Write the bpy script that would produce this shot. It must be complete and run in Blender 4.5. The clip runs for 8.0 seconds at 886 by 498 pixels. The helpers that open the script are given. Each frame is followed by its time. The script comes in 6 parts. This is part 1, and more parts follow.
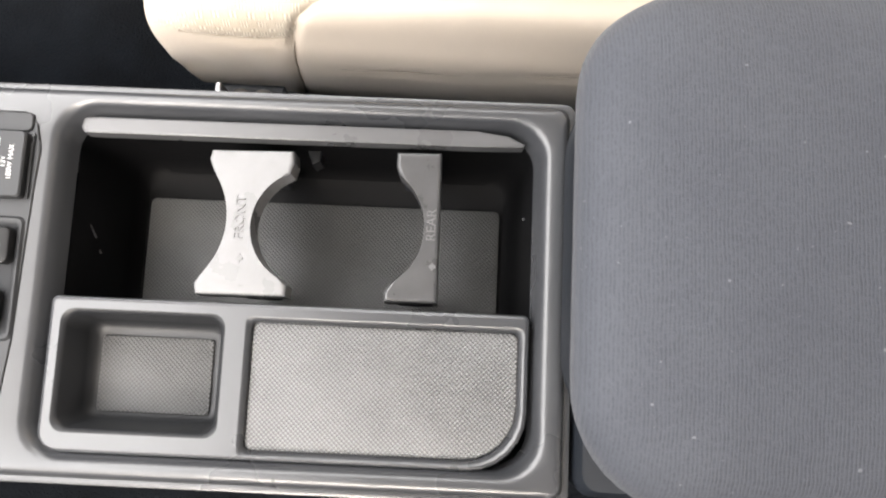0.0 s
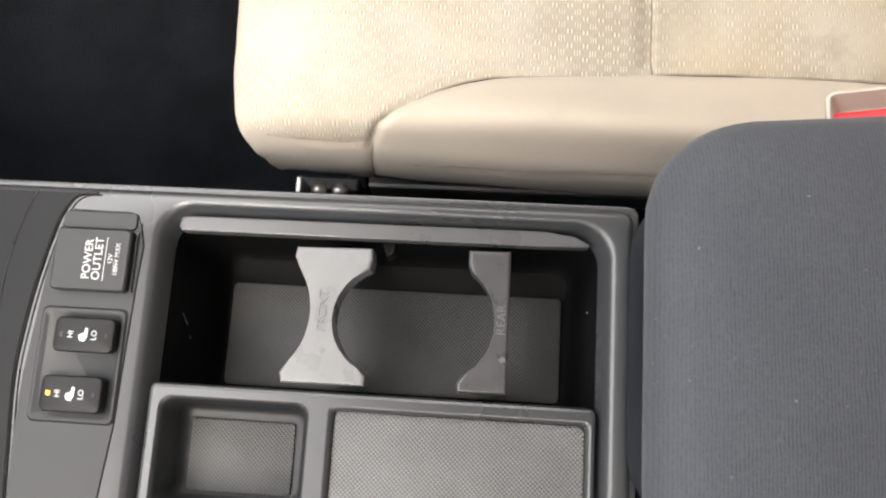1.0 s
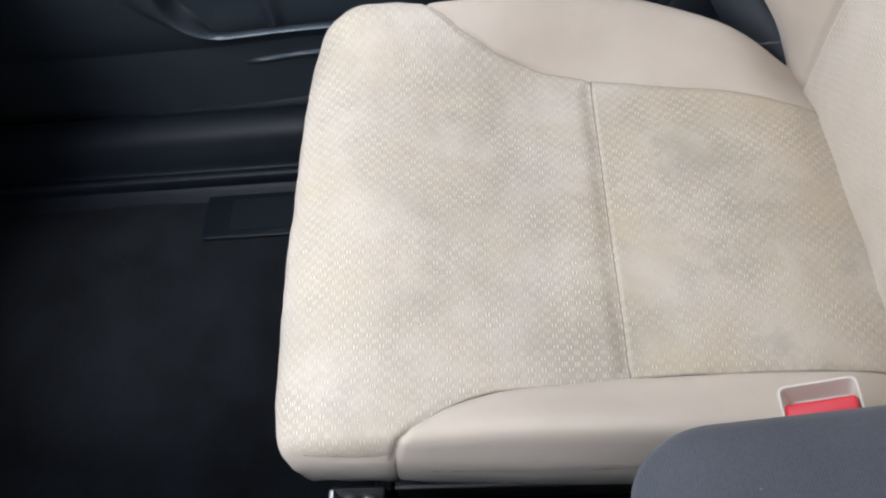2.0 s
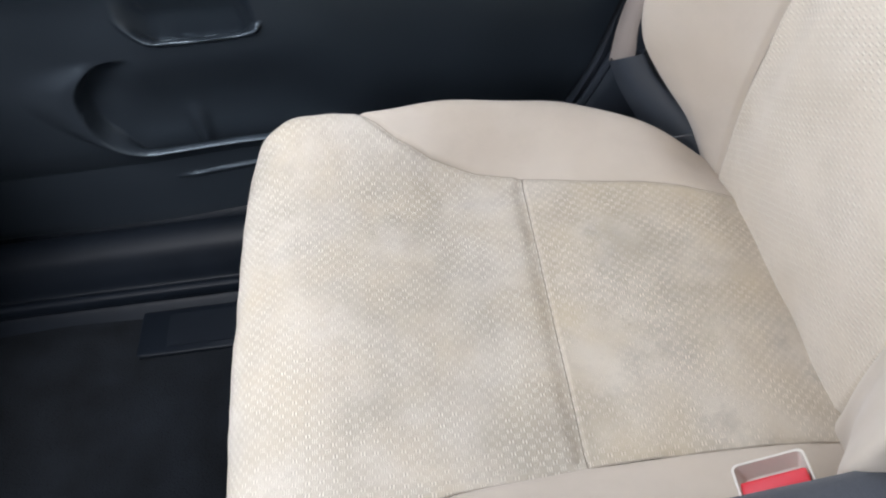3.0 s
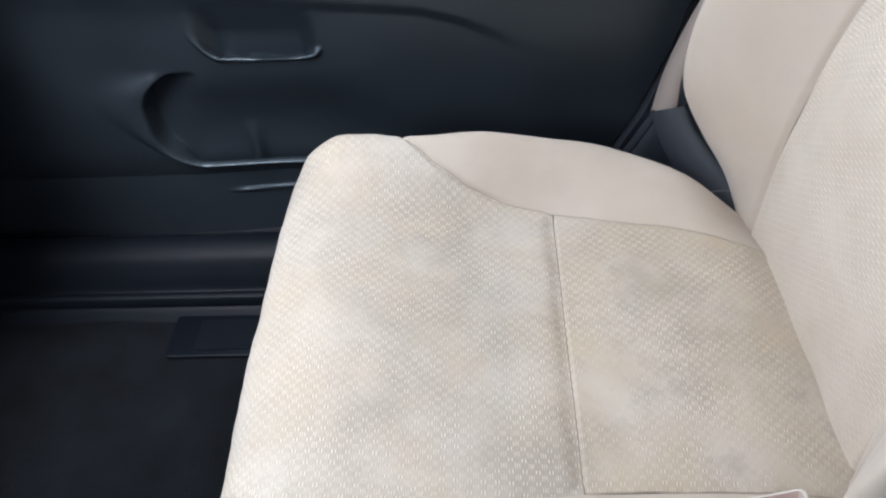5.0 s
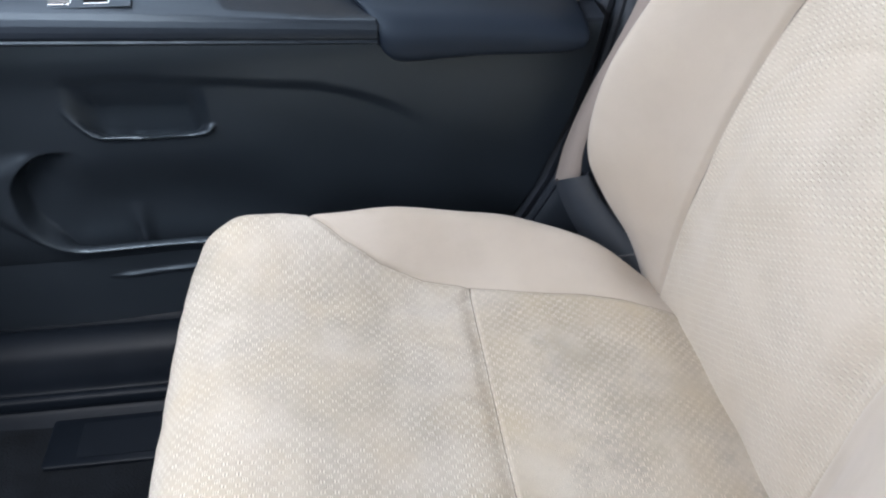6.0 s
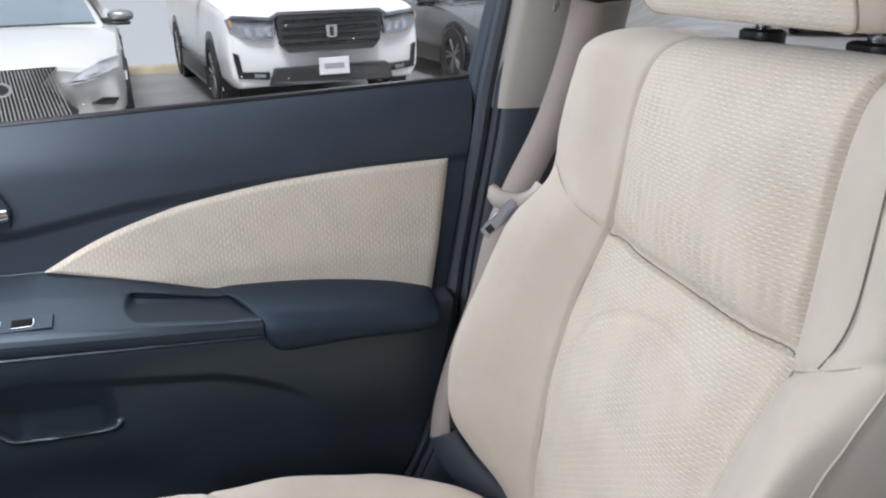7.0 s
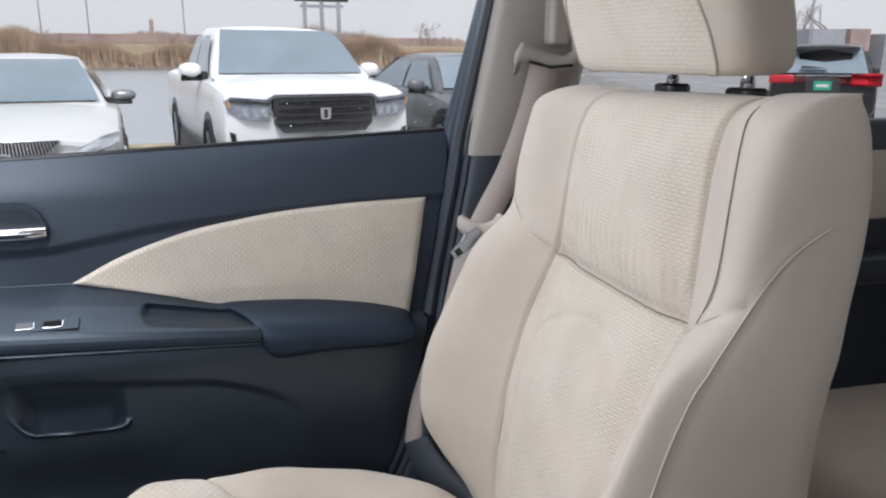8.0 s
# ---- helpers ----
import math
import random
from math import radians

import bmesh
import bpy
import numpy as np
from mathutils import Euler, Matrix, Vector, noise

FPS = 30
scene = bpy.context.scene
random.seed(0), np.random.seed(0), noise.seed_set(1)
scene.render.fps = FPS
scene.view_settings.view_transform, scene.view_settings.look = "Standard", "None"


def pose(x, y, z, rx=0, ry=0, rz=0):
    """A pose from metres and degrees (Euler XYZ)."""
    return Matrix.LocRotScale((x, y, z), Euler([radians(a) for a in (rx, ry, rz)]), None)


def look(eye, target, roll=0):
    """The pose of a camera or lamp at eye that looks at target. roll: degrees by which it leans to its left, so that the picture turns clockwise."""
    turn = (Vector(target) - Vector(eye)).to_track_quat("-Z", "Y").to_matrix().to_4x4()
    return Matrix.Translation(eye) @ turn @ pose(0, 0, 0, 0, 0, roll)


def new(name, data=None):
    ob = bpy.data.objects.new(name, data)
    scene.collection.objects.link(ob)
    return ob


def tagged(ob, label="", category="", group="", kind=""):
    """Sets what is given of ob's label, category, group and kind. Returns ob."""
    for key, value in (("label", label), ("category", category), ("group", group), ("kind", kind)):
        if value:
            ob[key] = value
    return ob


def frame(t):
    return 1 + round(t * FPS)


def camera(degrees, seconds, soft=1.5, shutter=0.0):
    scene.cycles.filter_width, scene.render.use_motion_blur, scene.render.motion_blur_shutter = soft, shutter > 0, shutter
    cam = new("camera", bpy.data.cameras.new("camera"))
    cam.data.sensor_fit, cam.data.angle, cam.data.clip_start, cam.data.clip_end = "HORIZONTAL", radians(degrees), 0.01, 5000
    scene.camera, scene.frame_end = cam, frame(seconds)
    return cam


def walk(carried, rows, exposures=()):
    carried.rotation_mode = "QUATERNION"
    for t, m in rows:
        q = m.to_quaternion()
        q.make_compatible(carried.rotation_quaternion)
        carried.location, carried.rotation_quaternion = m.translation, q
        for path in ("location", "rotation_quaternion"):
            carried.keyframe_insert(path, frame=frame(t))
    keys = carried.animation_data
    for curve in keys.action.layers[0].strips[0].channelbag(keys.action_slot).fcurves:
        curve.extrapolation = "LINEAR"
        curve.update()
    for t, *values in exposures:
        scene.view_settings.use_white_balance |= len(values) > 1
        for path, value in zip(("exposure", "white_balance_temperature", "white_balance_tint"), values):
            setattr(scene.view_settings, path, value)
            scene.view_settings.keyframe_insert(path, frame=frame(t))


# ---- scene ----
cam = camera(61.4, 8.0, soft=2.2)
PATH = [
    (0, (0.05, -0.115, 0.657), (0.021, 0.156, -1.325), -3.6),
    (0.5, (0.04, -0.105, 0.665), (-0.005, 0.185, -1.313), -5.5),
    (1, (0.027, -0.084, 0.692), (-0.1, 0.276, -1.271), -16.3),
    (1.3, (0.055, -0.105, 0.709), (-0.103, 0.517, -1.185), -12.9),
    (1.5, (0.057, -0.085, 0.719), (-0.084, 0.645, -1.137), -9.8),
    (1.7, (0.061, -0.069, 0.75), (-0.127, 0.771, -1.055), -12.3),
    (2, (0.047, -0.087, 0.783), (-0.15, 0.947, -0.917), -12.5),
    (2.2, (0.046, -0.088, 0.786), (-0.115, 1.028, -0.866), -11.4),
    (3.3, (0.026, -0.086, 0.8), (0.104, 1.151, -0.77), -5.4),
    (3.5, (0.017, -0.065, 0.815), (0.134, 1.146, -0.772), -4.4),
    (4, (0.017, -0.079, 0.81), (0.123, 1.161, -0.755), -4.5),
    (4.5, (0.076, -0.133, 0.822), (-0.005, 1.188, -0.678), -6.5),
    (4.7, (0.078, -0.139, 0.797), (-0.073, 1.219, -0.663), -6.3),
    (5.8, (-0.021, -0.128, 0.746), (0.111, 1.312, -0.636), 1.7),
    (6, (0.019, -0.104, 0.76), (0.24, 1.381, -0.561), 1.3),
    (6.2, (0.03, -0.1, 0.77), (0.355, 1.473, -0.422), 0.5),
    (6.5, (0.048, -0.132, 0.79), (0.454, 1.562, -0.193), -0.8),
    (7, (0.062, -0.242, 0.842), (0.531, 1.564, 0.124), -1.1),
    (7.5, (0.087, -0.314, 0.824), (0.582, 1.512, 0.175), -3.8),
    (8, (0.035, -0.412, 0.81), (0.555, 1.453, 0.308), 0.2),
]
EXPOSURES = [(0.0, 1.42, 7300, 13), (0.6, 1.32, 7350, 13), (1.0, 0.87, 7380, 12), (1.3, 0.57, 6620, 12), (1.6, 0.43, 6240, 12), (2.0, 0.37, 6250, 12), (3.5, 0.38, 6200, 12), (5.8, 0.40, 6100, 12), (6.5, 0.33, 6120, 12), (7.0, 0.25, 6200, 12), (8.0, 0.16, 6250, 13)]
walk(cam, [(t, look(eye, target, roll)) for t, eye, target, roll in PATH], EXPOSURES)

# ---- sky and sun ----
world = bpy.data.worlds.new("overcast_sky")
scene.world = world
world.use_nodes = True
wn, wl = world.node_tree.nodes, world.node_tree.links
sky = wn.new("ShaderNodeTexSky")
sky.sky_type, sky.sun_disc = "NISHITA", False
sky.sun_elevation, sky.sun_rotation = radians(57), radians(186)
sky.air_density, sky.dust_density = 1.0, 4.0
SKY = 0.100
clouds = wn.new("ShaderNodeMixRGB")
clouds.inputs["Fac"].default_value = 0.85
clouds.inputs["Color2"].default_value = (7.5, 7.45, 7.6, 1)
wl.new(sky.outputs["Color"], clouds.inputs["Color1"])
wl.new(clouds.outputs["Color"], wn["Background"].inputs["Color"])
wn["Background"].inputs["Strength"].default_value = SKY
sun = new("sun", bpy.data.lights.new("sun", "SUN"))
sun.data.energy, sun.data.angle, sun.data.color = 2.9, radians(25), (1.0, 0.985, 0.965)
sun.matrix_world = look((-.5, -5.4, 8.4), (0, 0, 0))


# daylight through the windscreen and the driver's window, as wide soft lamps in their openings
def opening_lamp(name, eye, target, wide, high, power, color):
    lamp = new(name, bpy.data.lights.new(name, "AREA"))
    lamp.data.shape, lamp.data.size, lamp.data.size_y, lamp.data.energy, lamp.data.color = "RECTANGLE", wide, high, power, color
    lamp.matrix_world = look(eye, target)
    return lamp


opening_lamp("windscreen_daylight", (-.63, .06, .905), (.12, .15, .2), 1.2, .84, 9.4, (.90, .97, 1.06))
opening_lamp("driver_window_daylight", (-.15, -.85, .92), (.1, .3, .3), .95, .36, 1.5, (.90, .97, 1.06))
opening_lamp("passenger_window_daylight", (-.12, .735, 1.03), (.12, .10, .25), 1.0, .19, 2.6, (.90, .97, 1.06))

# ---- materials ----


class Nodes:
    """Short hand for one node material."""

    def __init__(self, name, rough=0.5, metal=0.0):
        self.m = bpy.data.materials.new(name)
        self.m.use_nodes = True
        self.n, self.l = self.m.node_tree.nodes, self.m.node_tree.links
        self.b = self.n["Principled BSDF"]
        self.b.inputs["Roughness"].default_value = rough
        self.b.inputs["Metallic"].default_value = metal
        self.tc = self.n.new("ShaderNodeTexCoord")

    def put(self, socket, value):
        if isinstance(value, bpy.types.NodeSocket):
            self.l.new(value, socket)
        else:
            socket.default_value = value

    def noise(self, scale, detail=3.0, rough=0.6, coord="Object", vec=None):
        t = self.n.new("ShaderNodeTexNoise")
        self.put(t.inputs["Vector"], vec or self.tc.outputs[coord])
        t.inputs["Scale"].default_value, t.inputs["Detail"].default_value = scale, detail
        t.inputs["Roughness"].default_value = rough
        return t.outputs["Fac"]

    def ramp(self, fac, lo, hi, a=0.0, b=1.0):
        t = self.n.new("ShaderNodeMapRange")
        self.put(t.inputs["Value"], fac)
        for key, v in (("From Min", lo), ("From Max", hi), ("To Min", a), ("To Max", b)):
            t.inputs[key].default_value = v
        return t.outputs["Result"]

    def math(self, op, a, b=0.0, c=0.0):
        t = self.n.new("ShaderNodeMath")
        t.operation = op
        for s, v in zip(t.inputs, (a, b, c)):
            self.put(s, v)
        return t.outputs[0]

    def mix(self, fac, a, b, how="MIX"):
        t = self.n.new("ShaderNodeMixRGB")
        t.blend_type = how
        self.put(t.inputs["Fac"], fac)
        self.put(t.inputs["Color1"], a if isinstance(a, bpy.types.NodeSocket) else (*a, 1))
        self.put(t.inputs["Color2"], b if isinstance(b, bpy.types.NodeSocket) else (*b, 1))
        return t.outputs["Color"]

    def xyz(self, coord="Object"):
        t = self.n.new("ShaderNodeSeparateXYZ")
        self.l.new(self.tc.outputs[coord], t.inputs[0])
        return t.outputs

    def bump(self, height, strength=0.3, dist=0.001, after=None):
        t = self.n.new("ShaderNodeBump")
        t.inputs["Strength"].default_value, t.inputs["Distance"].default_value = strength, dist
        self.put(t.inputs["Height"], height)
        if after is not None:
            self.l.new(after, t.inputs["Normal"])
        return t.outputs["Normal"]

    def done(self, color=None, normal=None, rough=None):
        if color is not None:
            self.put(self.b.inputs["Base Color"], color if isinstance(color, bpy.types.NodeSocket) else (*color, 1))
        if normal is not None:
            self.l.new(normal, self.b.inputs["Normal"])
        if rough is not None:
            self.put(self.b.inputs["Roughness"], rough)
        return self.m


def plain(name, color, rough=0.5, metal=0.0, grain=900.0, relief=0.15, vary=0.12, broad=9.0, dist=0.0004, gloss_vary=0.12):
    k = Nodes(name, rough, metal)
    big, fine = k.noise(broad, 4), k.noise(grain, 2)
    dark = tuple(c * (1 - vary) for c in color)
    light = tuple(min(1, c * (1 + vary)) for c in color)
    col = k.mix(k.ramp(big, 0.3, 0.7), dark, light)
    return k.done(col, k.bump(fine, relief, dist), k.ramp(big, 0.25, 0.75, rough - gloss_vary / 2, rough + gloss_vary / 2))


def woven(name, color, cell=0.0, rough=0.92, dirt=0.25, row=0.011, fading=0.6, dark=0.75, light=0.5, ticks=2, reach=0.45, ground=0.5, pairs=False):
    """Seat cloth: fine twill, soiled patches; with a cell, staggered blocks of short dashes with slits between them."""
    k = Nodes(name, rough)
    k.b.inputs["Sheen Weight"].default_value = 0.22
    k.b.inputs["Specular IOR Level"].default_value = 0.25
    u = k.xyz("UV")
    twill = k.math("SINE", k.math("MULTIPLY", k.math("ADD", u[0], u[1]), 2 * math.pi / 0.0015))
    fibre = k.noise(700, 2, coord="UV")
    # soiling: broad greyish clouds and smaller smeared spots
    broad = k.ramp(k.noise(7.5, 5, 0.62), 0.44, 0.62)
    spot = k.ramp(k.noise(19, 6, 0.68), 0.50, 0.70)
    warm = k.ramp(k.noise(11, 3, 0.5, "UV"), 0.42, 0.70)
    mottle = k.math("MULTIPLY", k.ramp(k.noise(55, 6, 0.75), 0.48, 0.66), k.ramp(k.noise(9, 3, 0.6), 0.42, 0.60))
    worn = k.ramp(k.noise(15, 4, 0.6, "UV"), 0.36, 0.64)
    soil = tuple(c * (0.68, 0.665, 0.62)[i] for i, c in enumerate(color))
    tan = tuple(c * (0.90, 0.84, 0.72)[i] for i, c in enumerate(color))
    col = k.mix(k.math("MULTIPLY", broad, min(1, dirt * 2.0)), color, soil)
    col = k.mix(k.math("MULTIPLY", spot, min(1, dirt * 1.3)), col, tuple(c * 0.67 for c in color))
    col = k.mix(k.math("MULTIPLY", warm, min(1, dirt * 1.5)), col, tan)
    col = k.mix(k.math("MULTIPLY", mottle, min(1, dirt * 0.9)), col, tuple(c * f for c, f in zip(color, (0.70, 0.67, 0.60))))
    col = k.mix(k.ramp(fibre, 0.2, 0.8, 0, 0.22), col, tuple(c * 0.78 for c in color))
    col = k.mix(k.ramp(twill, -1.0, 1.0, 0, 0.16), col, tuple(c * 0.70 for c in color))
    nor = k.bump(k.math("ADD", k.math("MULTIPLY", twill, 0.7), fibre), 0.30, 0.0003)
    if cell:
        # the weave is pulled a little out of true by use
        pull = k.math("MULTIPLY", k.math("SUBTRACT", k.noise(24, 2), 0.5), 0.0035)
        slip = k.math("MULTIPLY", k.math("SUBTRACT", k.noise(31, 2), 0.5), 0.0035)
        cu, cv = k.math("DIVIDE", k.math("ADD", u[0], pull), cell), k.math("DIVIDE", k.math("ADD", u[1], slip), row)
        odd = k.math("ABSOLUTE", k.math("MODULO", k.math("ADD", k.math("FLOOR", cu), k.math("FLOOR", cv)), 2.0))
        fu, fv = k.math("FRACT", cu), k.math("FRACT", cv)
        wave = k.math("COSINE", k.math("MULTIPLY", k.math("SUBTRACT", fu, 0.5 / ticks), 2 * ticks * math.pi))
        away = k.math("ABSOLUTE", k.math("SUBTRACT", fv, 0.5))
        ends = k.ramp(away, reach, reach * 0.69)
        if pairs:
            # every other column holds pairs of shorter dashes
            other = k.math("ABSOLUTE", k.math("MODULO", k.math("FLOOR", cu), 2.0))
            two = k.math("COSINE", k.math("MULTIPLY", k.math("SUBTRACT", fu, 0.25), 4 * math.pi))
            wave = k.math("ADD", k.math("MULTIPLY", wave, k.math("SUBTRACT", 1.0, other)), k.math("MULTIPLY", two, other))
            ends = k.math("MULTIPLY", ends, k.math("SUBTRACT", 1.0, k.math("MULTIPLY", other, k.ramp(away, 0.26, 0.38))))
        inside = k.math("MULTIPLY", ends, odd)
        dash = k.math("MULTIPLY", k.ramp(wave, -0.35, 0.35), inside)
        slit = k.math("MULTIPLY", k.ramp(wave, 0.25, -0.5), inside)
        fade = k.ramp(worn, 0, 1, 1.0 - fading, 1.0)
        one = k.ramp(k.noise(170, 1, coord="UV"), 0.30, 0.62, 0.55, 1.0)
        fade = k.math("MULTIPLY", fade, one)
        col = k.mix(k.math("MULTIPLY", k.math("MULTIPLY", slit, fade), dark), col, tuple(c * f for c, f in zip(color, (0.42, 0.395, 0.345))))
        col = k.mix(k.math("MULTIPLY", k.math("MULTIPLY", k.math("SUBTRACT", 1.0, odd), fade), ground), col, tuple(c * f for c, f in zip(color, (0.66, 0.635, 0.58))))
        col = k.mix(k.math("MULTIPLY", k.math("MULTIPLY", dash, fade), light), col, tuple(min(.88, c * 1.50) for c in color))
        nor = k.bump(k.math("MULTIPLY", k.math("SUBTRACT", dash, slit), fade), 0.55, 0.0009, nor)
    return k.done(col, nor)


BEIGE = (0.578, 0.500, 0.416)
cloth = woven("beige_cloth", BEIGE, 0, dirt=0.12)
cloth_cell = woven("beige_cell_cloth", (0.615, 0.550, 0.470), 0.0055, dirt=0.62, row=0.0050, fading=0.72, dark=0.92, light=0.85, ticks=3, reach=0.50, ground=0.40, pairs=True)
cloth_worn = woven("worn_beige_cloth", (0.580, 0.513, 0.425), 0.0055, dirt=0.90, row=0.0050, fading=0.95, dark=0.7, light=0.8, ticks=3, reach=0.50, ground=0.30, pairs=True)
cloth_back = woven("beige_back_cloth", (0.655, 0.572, 0.472), 0.0042, dirt=0.18, row=0.0056, fading=0.78, dark=0.60, light=0.26, ticks=1, reach=0.44, ground=0.18)
cloth_door = woven("door_cloth", (0.640, 0.565, 0.472), 0.0046, dirt=0.16, row=0.0046, fading=0.6, dark=0.42, light=0.26, ticks=1, reach=0.50, ground=0.36)
cloth_dark = plain("seam_thread", (0.36, 0.31, 0.25), 0.9, relief=0.3)
black = plain("black_grained_plastic", (0.0085, 0.0115, 0.0165), 0.52, grain=1400, relief=0.35, vary=0.15, dist=0.0005)
black_soft = plain("soft_black_vinyl", (0.0205, 0.0255, 0.0365), 0.48, grain=1700, relief=0.4, vary=0.12)
black_soft.node_tree.nodes["Principled BSDF"].inputs["Specular Tint"].default_value = (0.82, 0.92, 1.0, 1)
lower_black = plain("hard_black_door_plastic", (0.0185, 0.0235, 0.0305), 0.38, grain=1500, relief=0.35, vary=0.12)
pad_vinyl = plain("navy_black_pad_vinyl", (0.0145, 0.0205, 0.0320), 0.52, grain=1300, relief=0.45, vary=0.1)
for m in (lower_black, pad_vinyl):
    m.node_tree.nodes["Principled BSDF"].inputs["Specular Tint"].default_value = (0.74, 0.89, 1.0, 1)
    m.node_tree.nodes["Principled BSDF"].inputs["Specular IOR Level"].default_value = 0.36 if m is pad_vinyl else 0.95
# for the shoulder's stitching, and for crease shade drawn along the cross seams
seam_dark = plain("dark_thread_and_crease_shade", (0.17, 0.14, 0.11), 0.9, relief=0.3)
satin = plain("satin_console_plastic", (0.048, 0.0500, 0.0545), 0.29, grain=2200, relief=0.15, vary=0.08)
satin.node_tree.nodes["Principled BSDF"].inputs["Specular IOR Level"].default_value = 0.85
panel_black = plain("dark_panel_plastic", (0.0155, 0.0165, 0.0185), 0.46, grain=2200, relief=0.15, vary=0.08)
shelf_plastic = plain("satin_door_plastic", (0.0160, 0.0200, 0.0275), 0.38, grain=1900, relief=0.25, vary=0.10)
shelf_plastic.node_tree.nodes["Principled BSDF"].inputs["Specular Tint"].default_value = (0.74, 0.89, 1.0, 1)
pillar_slate = plain("slate_pillar_plastic", (0.034, 0.041, 0.052), 0.42, grain=1500, relief=0.3, vary=0.08)
sleeve_plastic = plain("slate_grey_plastic", (0.050, 0.057, 0.068), 0.40, grain=1800, relief=0.15, vary=0.08)
ledge_grey = plain("ledge_grey_plastic", (0.105, 0.105, 0.108), 0.3, grain=2000, relief=0.12, vary=0.06, broad=20)
# dim and lit tones of the divider plastic; the sky's sheen is in the paler
satin_dim = plain("dim_grey_plastic", (0.069, 0.069, 0.071), 0.30, grain=1600, relief=0.2, vary=0.12, broad=60)
satin_lit = plain("lit_divider_plastic", (0.215, 0.215, 0.219), 0.30, grain=2200, relief=0.15, vary=0.10, broad=30)
# far darker and duller than the console's plastic: holds the deep bin's shade
well_black = plain("near_black_plastic", (0.0045, 0.0045, 0.005), 0.6, grain=1500, relief=0.25)
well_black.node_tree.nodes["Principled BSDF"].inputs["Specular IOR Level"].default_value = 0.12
gloss_black = plain("smooth_black_plastic", (0.012, 0.012, 0.013), 0.28, relief=0.05)
button_black = plain("button_black", (0.0085, 0.0085, 0.009), 0.45, relief=0.1)
button_black.node_tree.nodes["Principled BSDF"].inputs["Specular IOR Level"].default_value = 0.3
nose_black = plain("dull_nose_plastic", (0.0075, 0.0083, 0.0100), 0.60, grain=1300, relief=0.4, vary=0.15, dist=0.0005)
nose_black.node_tree.nodes["Principled BSDF"].inputs["Specular IOR Level"].default_value = 0.3
mark_grey = plain("moulded_mark_grey", (0.166, 0.166, 0.169), 0.35, relief=0.05)
mark_dark = plain("moulded_mark_dark_grey", (0.150, 0.150, 0.153), 0.35, relief=0.05)
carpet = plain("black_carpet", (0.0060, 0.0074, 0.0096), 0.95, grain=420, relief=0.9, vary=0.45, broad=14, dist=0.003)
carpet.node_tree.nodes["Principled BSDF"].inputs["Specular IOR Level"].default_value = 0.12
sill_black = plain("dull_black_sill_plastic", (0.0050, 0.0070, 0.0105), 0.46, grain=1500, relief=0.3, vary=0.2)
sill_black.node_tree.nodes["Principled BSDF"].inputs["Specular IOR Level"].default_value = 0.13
rubber = plain("black_rubber", (0.034, 0.041, 0.053), 0.5, relief=0.2)
cream = plain("cream_buckle_plastic", (0.60, 0.555, 0.480), 0.5, grain=1500, relief=0.15, vary=0.04)
blade_steel = plain("blue_tinted_steel", (0.34, 0.38, 0.44), 0.16, 1.0, relief=0.02, vary=0.08)
print_white = plain("white_print", (0.62, 0.62, 0.62), 0.6, relief=0.02, vary=0.04)
trim_taupe = plain("taupe_pillar_plastic", (0.335, 0.300, 0.262), 0.62, grain=1500, relief=0.3, vary=0.06)
trim_beige = plain("beige_trim_plastic", (0.45, 0.405, 0.35), 0.62, grain=1500, relief=0.3, vary=0.06)
lining = plain("roof_lining_cloth", (0.60, 0.56, 0.50), 0.95, grain=900, relief=0.3, vary=0.05)
chrome = plain("chrome", (0.75, 0.75, 0.76), 0.12, 1.0, relief=0.0, vary=0.04)
steel = plain("seat_rail_steel", (0.42, 0.42, 0.43), 0.35, 0.9, relief=0.1)
latch_red = plain("red_latch_plastic", (0.62, 0.02, 0.035), 0.4, relief=0.08, vary=0.08)


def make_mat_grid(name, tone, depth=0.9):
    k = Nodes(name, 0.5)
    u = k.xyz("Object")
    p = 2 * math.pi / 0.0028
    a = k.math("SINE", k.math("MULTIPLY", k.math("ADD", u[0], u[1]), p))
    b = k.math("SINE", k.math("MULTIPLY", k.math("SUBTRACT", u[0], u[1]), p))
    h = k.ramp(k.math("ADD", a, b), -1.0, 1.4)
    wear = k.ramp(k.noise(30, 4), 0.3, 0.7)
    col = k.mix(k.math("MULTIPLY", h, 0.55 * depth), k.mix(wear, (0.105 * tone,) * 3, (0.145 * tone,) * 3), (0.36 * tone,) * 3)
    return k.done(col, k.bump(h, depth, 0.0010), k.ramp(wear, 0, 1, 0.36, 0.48))


